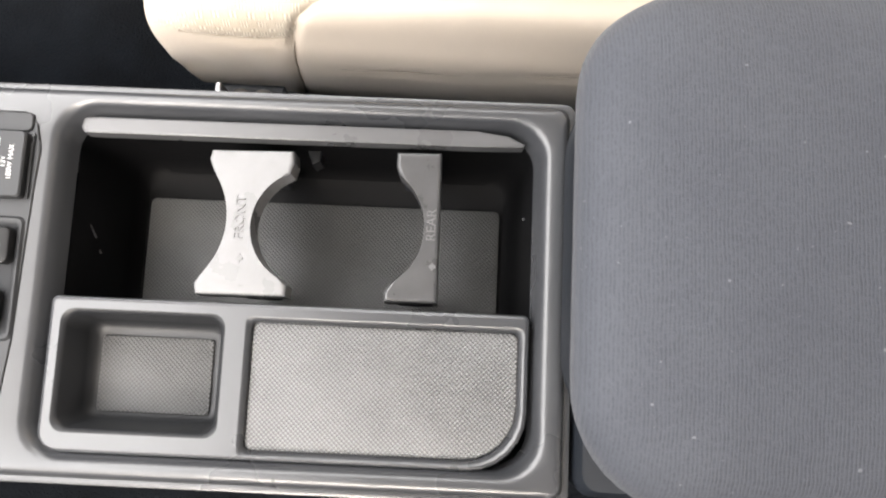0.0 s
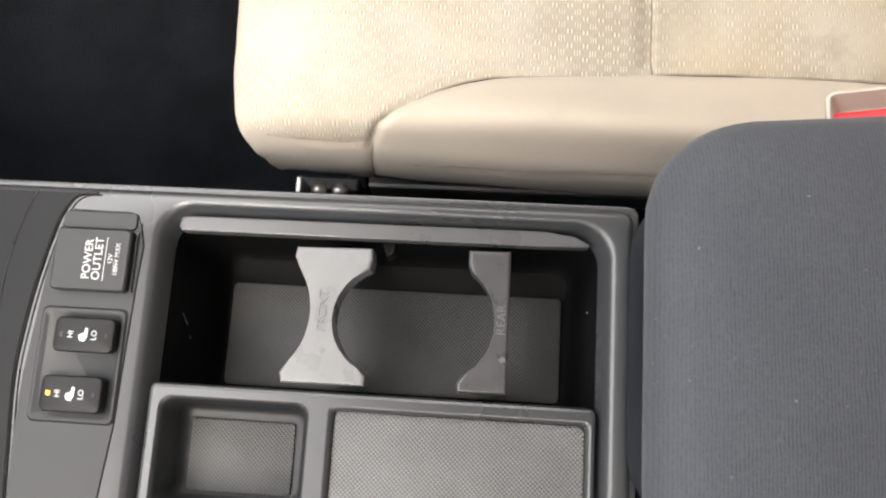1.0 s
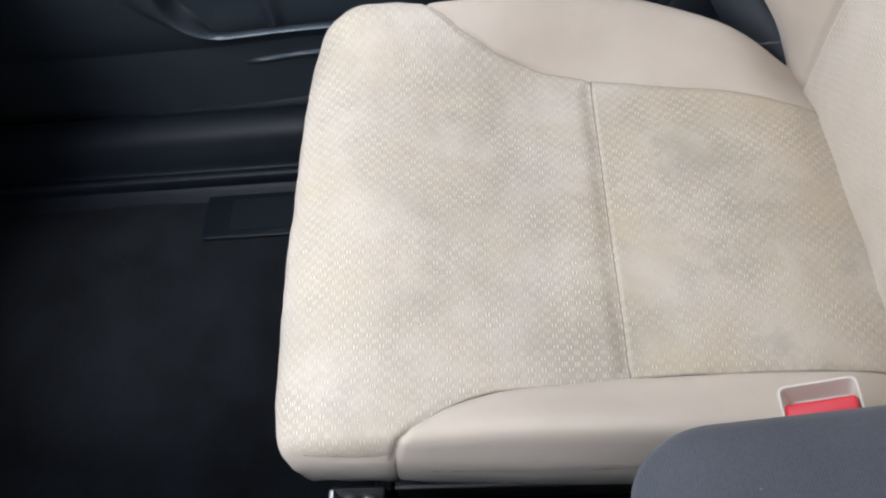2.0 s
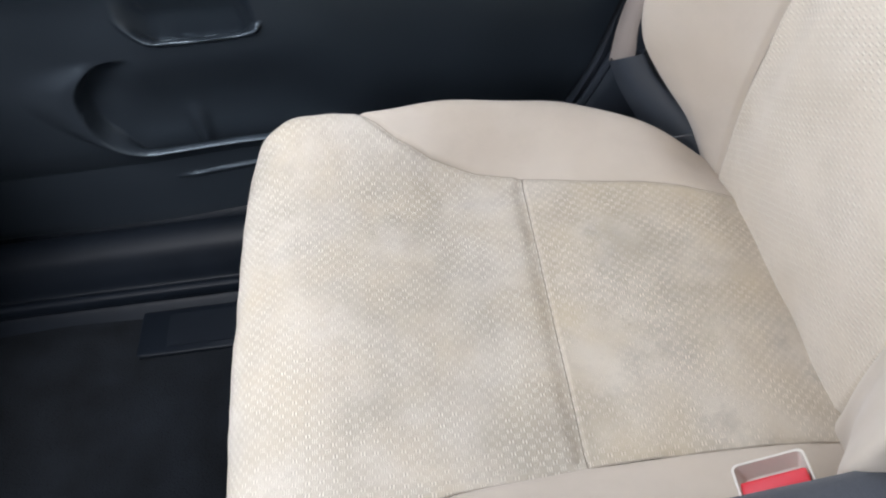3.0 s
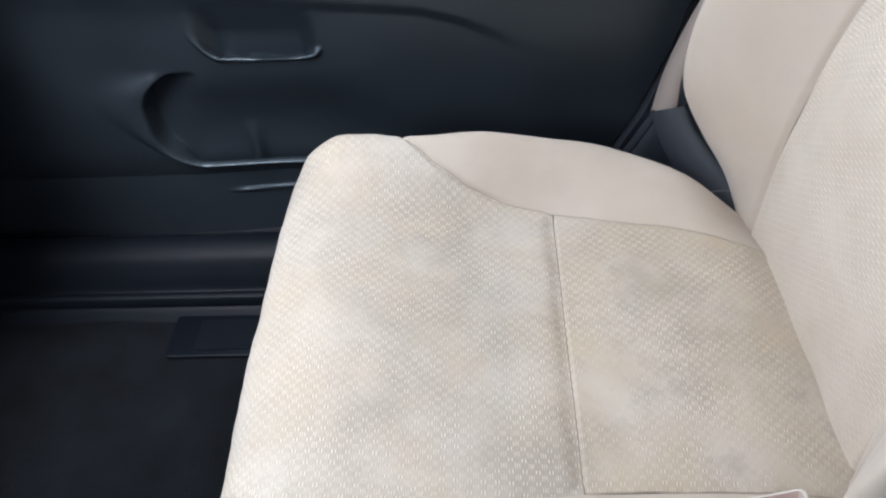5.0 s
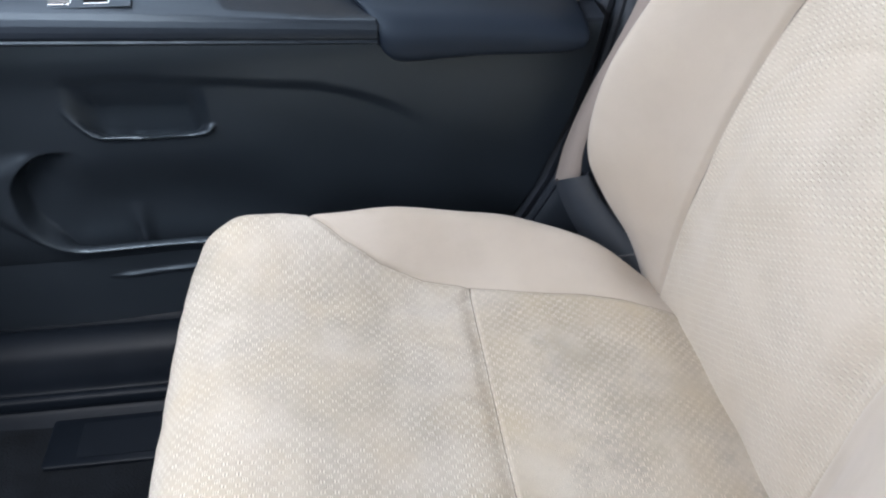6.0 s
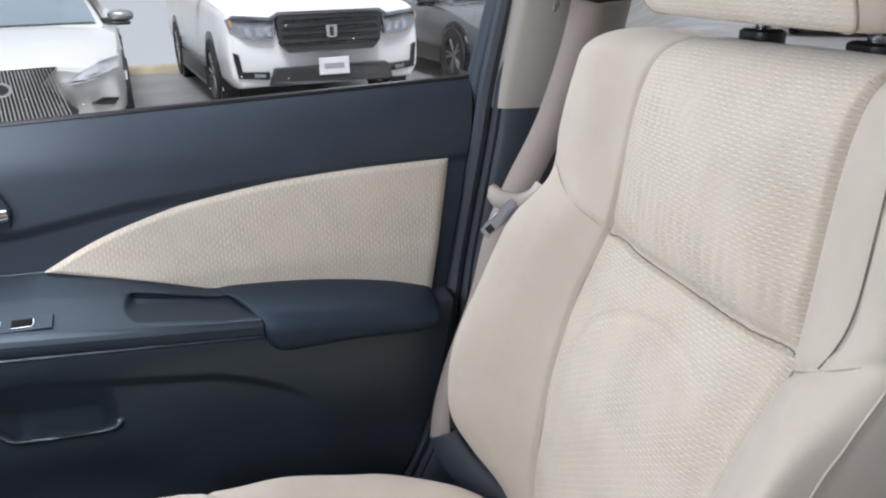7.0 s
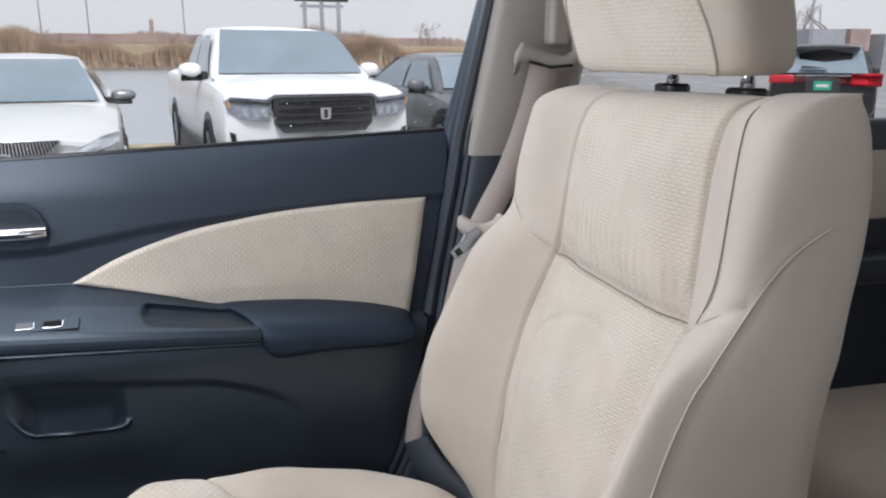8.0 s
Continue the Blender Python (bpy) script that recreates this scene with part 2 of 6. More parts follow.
def make_lid_cloth():
    k = Nodes("blue_grey_ribbed_cloth", 0.72)
    k.b.inputs["Sheen Weight"].default_value = 0.16
    k.b.inputs["Specular IOR Level"].default_value = 0.3
    k.b.inputs["Sheen Roughness"].default_value = 0.42
    u = k.xyz("Object")
    wob = k.math("ADD", k.math("MULTIPLY", k.noise(210, 2), 0.0012), k.math("MULTIPLY", k.noise(60, 2), 0.0016))
    rib = k.math("SINE", k.math("MULTIPLY", k.math("ADD", u[0], wob), 2 * math.pi / 0.00165))
    fib = k.noise(1300, 2)
    knots = k.ramp(k.noise(480, 2), .32, .66)
    col = k.mix(k.ramp(k.noise(14, 5), 0.3, 0.7), (0.062, 0.067, 0.080), (0.078, 0.084, 0.098))
    col = k.mix(k.math("MULTIPLY", k.ramp(rib, -1, 1, 0, 0.6), knots), col, (0.030, 0.033, 0.042))
    col = k.mix(k.ramp(fib, 0.45, 0.8, 0, 0.4), col, (0.094, 0.099, 0.112))
    lint = k.ramp(k.noise(230, 1), 0.77, 0.81)
    col = k.mix(k.math("MULTIPLY", lint, 0.45), col, (0.28, 0.29, 0.31))
    return k.done(col, k.bump(k.math("ADD", k.math("MULTIPLY", k.math("MULTIPLY", rib, knots), 0.5), fib), 0.4, 0.0005))


def make_webbing():
    k = Nodes("tan_belt_webbing", 0.75)
    u = k.xyz("UV")
    w = k.math("SINE", k.math("MULTIPLY", u[0], 2 * math.pi / 0.0045))
    t = k.math("SINE", k.math("MULTIPLY", k.math("ADD", u[0], k.math("MULTIPLY", u[1], 0.6)), 2 * math.pi / 0.0014))
    col = k.mix(k.ramp(w, -1, 1, 0, 0.35), (0.300, 0.248, 0.216), (0.275, 0.226, 0.196))
    return k.done(col, k.bump(k.math("ADD", w, k.math("MULTIPLY", t, 0.4)), 0.12, 0.0004))


def make_glass(name, tint, rough=0.0):
    m = bpy.data.materials.new(name)
    m.use_nodes = True
    n, l = m.node_tree.nodes, m.node_tree.links
    n.remove(n["Principled BSDF"])
    t, g, x = n.new("ShaderNodeBsdfTransparent"), n.new("ShaderNodeBsdfGlossy"), n.new("ShaderNodeMixShader")
    t.inputs["Color"].default_value, g.inputs["Roughness"].default_value = (*tint, 1), rough
    f = n.new("ShaderNodeFresnel")
    f.inputs["IOR"].default_value = 1.45
    l.new(f.outputs[0], x.inputs[0])
    l.new(t.outputs[0], x.inputs[1]), l.new(g.outputs[0], x.inputs[2])
    l.new(x.outputs[0], n["Material Output"].inputs["Surface"])
    return m


def make_lamp(name, color, strength):
    k = Nodes(name, 0.4)
    k.b.inputs["Emission Color"].default_value = (*color, 1)
    k.b.inputs["Emission Strength"].default_value = strength
    return k.done(color)


mat_grid, lid_cloth, webbing = make_mat_grid("textured_rubber_mat", 1.15), make_lid_cloth(), make_webbing()
# the same rubber at half tone: shade of the two hollows is in the colour
well_grid = make_mat_grid("shaded_bin_mat", 0.55, 0.45)
bin_grid = make_mat_grid("shaded_tray_bin_mat", 0.56, 0.6)
window_glass = make_glass("window_glass", (0.97, 0.99, 0.985))
amber_lamp = make_lamp("amber_indicator", (1.0, 0.45, 0.03), 2.5)

# outdoors
kerb_yellow = plain("worn_yellow_paint", (0.40, 0.350, 0.245), 0.8, grain=40, relief=0.4, vary=0.3, broad=3, dist=0.01)
brush = plain("far_bare_brush", (0.36, 0.275, 0.25), 0.95, grain=2, relief=0.2, vary=0.3, broad=0.2)
reed = plain("dry_reed", (0.50, 0.375, 0.275), 0.95, grain=3, relief=0.3, vary=0.2, broad=0.4, dist=0.05)
twig = plain("bare_twig", (0.20, 0.15, 0.12), 0.9, grain=5, relief=0.2, vary=0.2)
white_paint = plain("white_car_paint", (0.80, 0.81, 0.82), 0.22, relief=0.0, vary=0.02, broad=1, gloss_vary=0.04)
pearl_paint = plain("pearl_car_paint", (0.64, 0.645, 0.64), 0.2, 0.15, relief=0.0, vary=0.03, broad=1, gloss_vary=0.04)
dark_paint = plain("dark_grey_car_paint", (0.15, 0.158, 0.17), 0.2, 0.3, relief=0.0, vary=0.05, broad=1, gloss_vary=0.04)
black_paint = plain("black_car_paint", (0.012, 0.012, 0.014), 0.18, relief=0.0, vary=0.05, broad=1, gloss_vary=0.04)
# opaque pale blue: the sky's reflection is painted into the glass
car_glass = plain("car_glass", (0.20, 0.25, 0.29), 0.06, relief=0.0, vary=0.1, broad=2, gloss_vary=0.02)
car_trim = plain("car_trim_black", (0.03, 0.031, 0.034), 0.45, relief=0.1)
lamp_clear = plain("clear_headlamp", (0.25, 0.27, 0.31), 0.12, 0.4, relief=0.05, vary=0.3, broad=14)
lamp_red = plain("red_tail_lamp", (0.48, 0.018, 0.03), 0.2, relief=0.05)
lamp_deep = plain("deep_red_lamp", (0.10, 0.012, 0.016), 0.2, relief=0.05)
plate_white = plain("plate_white", (0.62, 0.63, 0.64), 0.5, relief=0.02)
lamp_bright = plain("bright_lamp_glass", (0.75, 0.77, 0.80), 0.12, 0.3, relief=0.02)
lamp_inner = plain("lamp_reflector", (0.46, 0.48, 0.52), 0.2, 0.5, relief=0.02, vary=0.3, broad=25)
lamp_pale = plain("pale_headlamp", (0.58, 0.61, 0.65), 0.14, 0.3, relief=0.05, vary=0.3, broad=16)
amber_lens = plain("amber_lens", (0.46, 0.27, 0.14), 0.2, relief=0.02)
plate_green = plain("plate_green", (0.03, 0.32, 0.20), 0.5, relief=0.02)
tyre_black = plain("tyre_rubber", (0.018, 0.018, 0.019), 0.8, grain=60, relief=0.3, dist=0.003)
alloy = plain("alloy_wheel", (0.34, 0.35, 0.36), 0.3, 0.8, relief=0.0)
far_wall = plain("far_brick_wall", (0.34, 0.25, 0.23), 0.9, grain=2, relief=0.2, vary=0.3, broad=0.3)
far_grey = plain("far_grey_wall", (0.30, 0.31, 0.33), 0.9, grain=2, relief=0.2, vary=0.2, broad=0.3)


def make_water():
    k = Nodes("still_pond_water", 0.28)
    h = k.noise(1.2, 3)
    return k.done((0.30, 0.325, 0.35), k.bump(h, 0.25, 0.05))


pond = make_water()

# ---- building helpers ----


def mesh_of(name, verts, faces, material, smooth=True, uv=None):
    me = bpy.data.meshes.new(name)
    me.from_pydata([tuple(v) for v in verts], [], faces)
    if uv is not None:
        lay = me.uv_layers.new(name="UVMap")
        idx = np.empty(len(me.loops), dtype=np.int32)
        me.loops.foreach_get("vertex_index", idx)
        lay.data.foreach_set("uv", np.asarray(uv, dtype=np.float32)[idx].ravel())
    me.materials.append(material)
    if smooth:
        me.polygons.foreach_set("use_smooth", [True] * len(me.polygons))
    me.update()
    return me


def under(ob, parent, label=""):
    ob.parent = parent
    return tagged(ob, label) if label else ob


def part(name, bm, material, parent, label="", smooth=False):
    """Links a bmesh, or a ready mesh, as one object under a thing or a part."""
    if isinstance(bm, bpy.types.Mesh):
        me = bm
    else:
        bmesh.ops.recalc_face_normals(bm, faces=bm.faces)
        me = bpy.data.meshes.new(name)
        bm.to_mesh(me)
        bm.free()
        me.materials.append(material)
        if smooth:
            me.polygons.foreach_set("use_smooth", [True] * len(me.polygons))
    return under(new(name, me), parent, label)


def thing(name, label, category, at=(0, 0, 0), group="", kind=""):
    ob = new(name)
    ob.empty_display_size = 0.05
    ob.location = at
    return tagged(ob, label, category, group, kind)


def solid(name, bm, material, label, category, group="", kind="", smooth=False):
    """A thing, or a piece of the setting, that is one mesh."""
    ob = part(name, bm, material, None, "", smooth)
    return tagged(ob, label, category, group, kind)


def box(x0, x1, y0, y1, z0, z1, bevel=0.0, seg=2, bm=None):
    bm = bm or bmesh.new()
    g = bmesh.ops.create_cube(bm, size=1.0)
    for v in g["verts"]:
        v.co = Vector(((x0 + x1) / 2 + v.co.x * (x1 - x0), (y0 + y1) / 2 + v.co.y * (y1 - y0), (z0 + z1) / 2 + v.co.z * (z1 - z0)))
    if bevel:
        bmesh.ops.bevel(bm, geom=list({e for v in g["verts"] for e in v.link_edges}), offset=bevel, segments=seg, profile=0.5, affect="EDGES")
    return bm


def cylinder(a, b, r0, r1=None, n=16, bm=None):
    """A capped tube or cone from a to b."""
    bm = bm or bmesh.new()
    a, b = Vector(a), Vector(b)
    q = (b - a).to_track_quat("Z", "Y").to_matrix().to_4x4()
    bmesh.ops.create_cone(bm, cap_ends=True, segments=n, radius1=r0, radius2=r0 if r1 is None else r1, depth=(b - a).length,
                          matrix=Matrix.Translation((a + b) / 2) @ q)
    return bm


def slab(outline, lo, hi, plane="xy", bevel=0.0, seg=2):
    """A plate: a flat outline, pushed from lo to hi along the plane's normal."""
    bm = bmesh.new()
    put = {"xy": lambda a, b, c: (a, b, c), "xz": lambda a, b, c: (a, c, b), "yz": lambda a, b, c: (c, a, b)}[plane]
    low = [bm.verts.new(put(a, b, lo)) for a, b in outline]
    top = [bm.verts.new(put(a, b, hi)) for a, b in outline]
    bm.faces.new(low[::-1])
    cap = bm.faces.new(top)
    for i in range(len(low)):
        j = (i + 1) % len(low)
        bm.faces.new((low[i], low[j], top[j], top[i]))
    if bevel:
        bmesh.ops.bevel(bm, geom=list(cap.edges), offset=bevel, segments=seg, profile=0.5, affect="EDGES")
    return bm


def rrect(x0, x1, y0, y1, r, z, n=6):
    """The points of a level rectangle with rounded corners; r is one radius or four (rear right, rear left, front left, front right)."""
    rs = r if isinstance(r, (tuple, list)) else (r,) * 4
    out = []
    for (cx, cy, sx, sy, a), q in zip(((x1, y1, -1, -1, 0), (x0, y1, 1, -1, 90), (x0, y0, 1, 1, 180), (x1, y0, -1, 1, 270)), rs):
        for i in range(n + 1):
            w = radians(a + 90 * i / n)
            out.append((cx + sx * q + q * math.cos(w), cy + sy * q + q * math.sin(w), z))
    return out


def nested(loops, material, name="shell", cap_first=False, cap_last=False, smooth=True):
    """Rings of equally many points, joined one to the next."""
    n = len(loops[0])
    verts = [p for lp in loops for p in lp]
    faces = []
    for k in range(len(loops) - 1):
        for i in range(n):
            j = (i + 1) % n
            faces.append((k * n + i, k * n + j, (k + 1) * n + j, (k + 1) * n + i))
    if cap_first:
        faces.append(tuple(range(n))[::-1])
    if cap_last:
        faces.append(tuple((len(loops) - 1) * n + i for i in range(n)))
    me = mesh_of(name, verts, faces, material, smooth)
    if smooth:
        sharp_edges(me, 38)
    return me


def sharp_edges(me, degrees):
    """Keeps edges that turn by more than the given angle crisp in the smooth shading."""
    bm = bmesh.new()
    bm.from_mesh(me)
    bmesh.ops.recalc_face_normals(bm, faces=bm.faces)
    for e in bm.edges:
        if len(e.link_faces) == 2 and e.calc_face_angle(0) > radians(degrees):
            e.smooth = False
    bm.to_mesh(me)
    bm.free()


def spline(P, t):
    """Points of a smooth curve through P (first axis) at the float indices t."""
    P, t = np.asarray(P, float), np.asarray(t, float)
    i = np.clip(np.floor(t).astype(int), 0, len(P) - 2)
    f = (t - i).reshape(-1, *([1] * (P.ndim - 1)))
    pad = np.concatenate([2 * P[:1] - P[1:2], P, 2 * P[-1:] - P[-2:-1]])
    a, b, c, d = pad[i], pad[i + 1], pad[i + 2], pad[i + 3]
    return 0.5 * (2 * b + (c - a) * f + (2 * a - 5 * b + 4 * c - d) * f**2 + (3 * b - a - 3 * c + d) * f**3)


def sheet(P, material, name, uv=None, flip=False):
    """A mesh over a grid of points (n, m, 3); faces without area are left out."""
    n, m = P.shape[:2]
    flat = P.reshape(-1, 3)
    i = (np.arange(n - 1)[:, None] * m + np.arange(m - 1)).ravel()
    q = np.stack([i, i + 1, i + m + 1, i + m], 1)
    a, b = flat[q[:, 2]] - flat[q[:, 0]], flat[q[:, 3]] - flat[q[:, 1]]
    q = q[np.linalg.norm(np.cross(a, b), axis=1) > 2e-9]
    if flip:
        q = q[:, ::-1]
    if uv is None:
        du = np.concatenate([np.zeros((1, m)), np.linalg.norm(np.diff(P, axis=0), axis=2).cumsum(0)])
        dv = np.concatenate([np.zeros((n, 1)), np.linalg.norm(np.diff(P, axis=1), axis=2).cumsum(1)], 1)
        uv = np.stack([du, dv], 2)
    return mesh_of(name, flat, q.tolist(), material, True, uv.reshape(-1, 2))


def normals(P):
    a, b = np.gradient(P, axis=0), np.gradient(P, axis=1)
    k = np.cross(a, b)
    return k / (np.linalg.norm(k, axis=2, keepdims=True) + 1e-12)


def eased(n):
    """n steps from 0 to 1, closer together at both ends."""
    t = np.linspace(0, 1, n)
    return 0.45 * t + 0.55 * (0.5 - 0.5 * np.cos(math.pi * t))


def tube(points, r, material, name, n=8):
    """A round cord along points."""
    P = np.asarray(points, float)
    loops = []
    for i, p in enumerate(P):
        d = Vector(P[min(i + 1, len(P) - 1)] - P[max(i - 1, 0)]).normalized()
        a = d.orthogonal().normalized() if i == 0 else (side - d * side.dot(d)).normalized()
        side = a
        b = d.cross(a)
        loops.append([tuple(Vector(p) + r * (a * math.cos(2 * math.pi * k / n) + b * math.sin(2 * math.pi * k / n))) for k in range(n)])
    return nested(loops, material, name, True, True)


def letters(text, size, m, material, parent, name="lettering", depth=0.0002, label="", spacing=1.0):
    """Words in the built-in font, as a thin mesh at the pose m."""
    cu = bpy.data.curves.new(name, "FONT")
    cu.body, cu.size, cu.extrude, cu.align_x, cu.align_y = text, size, depth, "CENTER", "CENTER"
    cu.space_character = spacing
    ob = new(name + "_source", cu)
    me = bpy.data.meshes.new_from_object(ob.evaluated_get(bpy.context.evaluated_depsgraph_get()))
    bpy.data.objects.remove(ob)
    me.transform(m)
    me.materials.clear()
    me.materials.append(material)
    me.name = name
    return under(new(name, me), parent, label)

# ---- the front passenger seat ----
SEAT_Y = 0.305


def step(x, a, b):
    t = np.clip((x - a) / (b - a), 0, 1)
    return t * t * (3 - 2 * t)


def fold(d, depth, width):
    """The dip of a sewn seam at the distance d from it."""
    return -depth * np.exp(-((d / width) ** 2))


def soft_noise(P, scale, amount, seed=0.0):
    return np.array([[noise.noise(Vector(p) * scale + Vector((seed, seed, seed))) for p in row] for row in P]) * amount


def zones(ctrl, us, left, right, counts):
    """The patch over a control net, cut along two seams given as float columns for each row: three grids of points."""
    rows = spline(ctrl, us)
    out = []
    for lo, hi, n in ((np.zeros_like(left), left, counts[0]), (left, right, counts[1]), (right, np.full_like(left, ctrl.shape[1] - 1.0), counts[2])):
        t = lo[:, None] + (hi - lo)[:, None] * eased(n)
        out.append(np.stack([spline(r, tt) for r, tt in zip(rows, t)]))
    return out


def seam_gap(P, line):
    """Distance of each point from a sewn line, given as its points in order."""
    fine = spline(line, np.linspace(0, len(line) - 1, 6 * len(line)))
    out = np.empty(P.shape[:2])
    for i, row in enumerate(P):
        out[i] = np.sqrt(((row[:, None] - fine[None]) ** 2).sum(2).min(1))
    return out


def side_gap(P, from_start):
    """Distance across each row from its first or last point."""
    d = np.linalg.norm(np.diff(P, axis=1), axis=2)
    c = np.concatenate([np.zeros((len(P), 1)), d.cumsum(1)], 1)
    return c if from_start else c[:, -1:] - c


def smooth_line(pts, reach=5, times=3):
    """A line through the points with its small zigzags ironed out, its ends kept."""
    p = np.asarray(pts, float)
    for _ in range(times):
        q = np.concatenate([2 * p[:1] - p[1: reach + 1][::-1], p, 2 * p[-1:] - p[-reach - 1: -1][::-1]])
        p = np.stack([q[i: i + 2 * reach + 1].mean(0) for i in range(len(p))])
    return p


def thread(pts, parent, mat=None, r=.0007, name="seam"):
    """A line of stitching laid along a seam."""
    pts = np.asarray(pts)
    keep = np.concatenate([[True], np.linalg.norm(np.diff(pts, axis=0), axis=1) > 2e-4])
    part(name, tube(pts[keep], r, mat or cloth_dark, name, 6), None, parent)


def seat_cushion(seat):
    # cross-section, from the console side's lower edge to the door side's; the crowns of the bolsters change along the seat
    sec = np.array([(.098, .020), (.076, .100), (.067, .161), (.0715, .203), (.087, .241), (.1375, .203), (.220, .199), (.305, .198), (.390, .199),
                    (.458, .202), (.500, .246), (.528, .262), (.548, .215), (.545, .120), (.515, .020)])
    front = np.array([(.104, .020), (.085, .100), (.077, .160), (.0755, .203), (.089, .228), (.146, .221), (.220, .223), (.305, .225), (.390, .226),
                      (.450, .236), (.500, .256), (.526, .261), (.544, .215), (.540, .120), (.508, .020)])
    # station: x, share of the front's section, height scale, rounding of the plan
    stations = [(-.090, 1, .06, .024), (-.124, 1, .30, .026), (-.152, 1, .56, .031), (-.1675, 1, .75, .031), (-.1625, 1, .88, .031), (-.143, 1, .955, .027),
                (-.105, 1, 1.0, .014), (-.05, .85, 1.0, .004), (.0, .55, 1.0, 0), (.06, .2, 1.0, 0), (.132, .0, 1.0, 0), (.20, 0, 1.0, 0), (.28, 0, .985, 0), (.345, 0, .885, 0), (.41, 0, .70, 0)]
    crown = lambda x: np.interp(x, [-.2, .06, .10, .155, .21, .255, .286, .31, .345, .38], [.0, .002, -.005, -.016, -.029, -.040, -.047, -.056, -.077, -.10])
    net = np.zeros((len(stations), len(sec), 3))
    for i, (x, s, h, rnd) in enumerate(stations):
        yz = sec * (1 - s) + front * s
        sink = crown(x)
        yz[[4, 10, 11, 12, 3], 1] += sink * np.array([.55, .75, 1.0, .8, .3])
        off = np.abs((yz[:, 0] - SEAT_Y) / 0.24)
        net[i, :, 0] = x + rnd * off**5 * np.where(yz[:, 0] < SEAT_Y, .62, 1.35)
        net[i, :, 1] = SEAT_Y + (yz[:, 0] - SEAT_Y) * (1 - (1 - min(1, h * 1.4)) * 0.10)
        net[i, :, 2] = 0.02 + (yz[:, 1] - 0.02) * h
        # the nose's corner towards the console is cut off at a slant
        cut_in = (.021, .018, .0135, .0100, .0082, .0062, .0036, 0)[min(i, 7)]
        net[i, :6, 1] += cut_in * np.array((1, 1, 1, 1, .75, .3))
        net[i, 9, 1] -= max(0, x - .13) * .20
        net[i, 10, 1] -= max(0, x - .15) * .22
        net[i, 11:, 1] -= max(0, x - .20) * .28
    k = 10  # the station of the cross seam
    us = np.unique(np.concatenate([np.linspace(0, 6, 50), np.linspace(6, 8, 90), np.linspace(8, len(stations) - 1, 90), np.linspace(k - .25, k + .25, 41)]))
    x_mid = spline(net[:, 7, 0], us)
    left = np.interp(x_mid, [-.087, -.073, -.065, -.060, -.054, -.043, -.030, -.017, .003, .024, .045, .066, .13, .41], [0, 1.2, 2.4, 3.1, 3.7, 4.08, 4.28, 4.45, 4.62, 4.74, 4.81, 4.86, 4.97, 5])
    right = 14 - np.interp(x_mid, [-.060, -.050, -.041, -.022, .003, .038, .084, .131, .41], [0, 1.6, 2.7, 3.5, 4.1, 4.55, 4.85, 5, 5])
    near, mid, far = zones(net, us, left, right, (44, 120, 44))
    d_cross = np.abs(us - k) * 0.069
    sewn = mid[:, 0].copy(), mid[:, -1].copy()
    bump = np.minimum(seam_gap(mid, sewn[0]), seam_gap(mid, sewn[1]))
    tame = lambda g: np.clip((g[..., 2] - .185) / .035, .13, 1)
    # the front panel rolls down into the cross seam, the rear one starts steeply behind it
    ahead = (us < k)[:, None]
    d2 = np.repeat(d_cross[:, None], mid.shape[1], 1)
    dip = np.where(ahead, fold(d2, .0058, .0100), fold(d2, .0058, .0015))
    pucker = np.where(ahead, .0018, .0006) * np.exp(-d2 / .018) * (1 - np.exp(-((d2 / .006) ** 2))) * np.sin(mid[..., 1] * 2 * math.pi / .030 + 9 * mid[..., 0] + soft_noise(mid, 22, 5.0, 3))
    dip = dip * (1 - .7 * np.exp(-((bump / .006) ** 2)))
    puff = fold(bump, .0036, .0034) * tame(mid) + dip
    puff += 0.0035 * np.clip(bump / .05, 0, 1) ** .5
    mid = mid + normals(mid) * (puff + soft_noise(mid, 14, .0034) + soft_noise(mid, 42, .0012, 4) + pucker)[..., None] * np.sign(normals(mid)[..., 2:].mean())
    # the pinched edge between the top and the side, towards the console
    pinch = lambda g, level: fold(g[..., 2] - level, .0022, .0036) * (g[..., 1] < .104) * np.clip((g[..., 0] + .15) / .05, 0, 1) * (g[..., 0] < .26)
    edge = lambda x: np.interp(x, [-.06, -.02, .05, .11, .25], [.158, .163, .172, .1775, .182])
    mid = mid + normals(mid) * pinch(mid, .2065)[..., None] * np.sign(normals(mid)[..., 2:].mean())
    for g, start in ((near, False), (far, True)):
        p = pinch(g, edge(g[..., 0])) * np.clip((g[..., 0] + .06) / .05, 0, 1) + fold(seam_gap(g, sewn[1] if start else sewn[0]), .0036, .0034) * tame(g) + soft_noise(g, 11, .0016, 9)
        g += normals(g) * p[..., None] * np.sign(normals(g)[..., 2:].mean())
    uv = lambda g: np.stack([g[..., 0] - np.maximum(0, -.15 - g[..., 0]) + np.where(g[..., 0] < -.13, np.minimum(0, g[..., 2] - .2), 0), g[..., 1] - np.where(g[..., 1] < .10, np.maximum(0, .222 - g[..., 2]), 0)], 2)
    cut = int(np.argmin(np.abs(us - k)))
    cushion = part("cushion", box(-.070, .40, .125, .500, .0, .09, .02, 3), black, seat)
    thread(mid[left > .3, 0], cushion)
    rim = np.array([r[np.argmin(np.abs(r[:, 2] - edge(r[:, 0])) + (r[:, 1] > .092))] for r in near[(x_mid > -.035) & (x_mid < .25)]])
    thread(smooth_line(rim), cushion, None, .0006)
    rows = mid[(x_mid > -.145) & (x_mid < -.064) & (us > 4.5)]
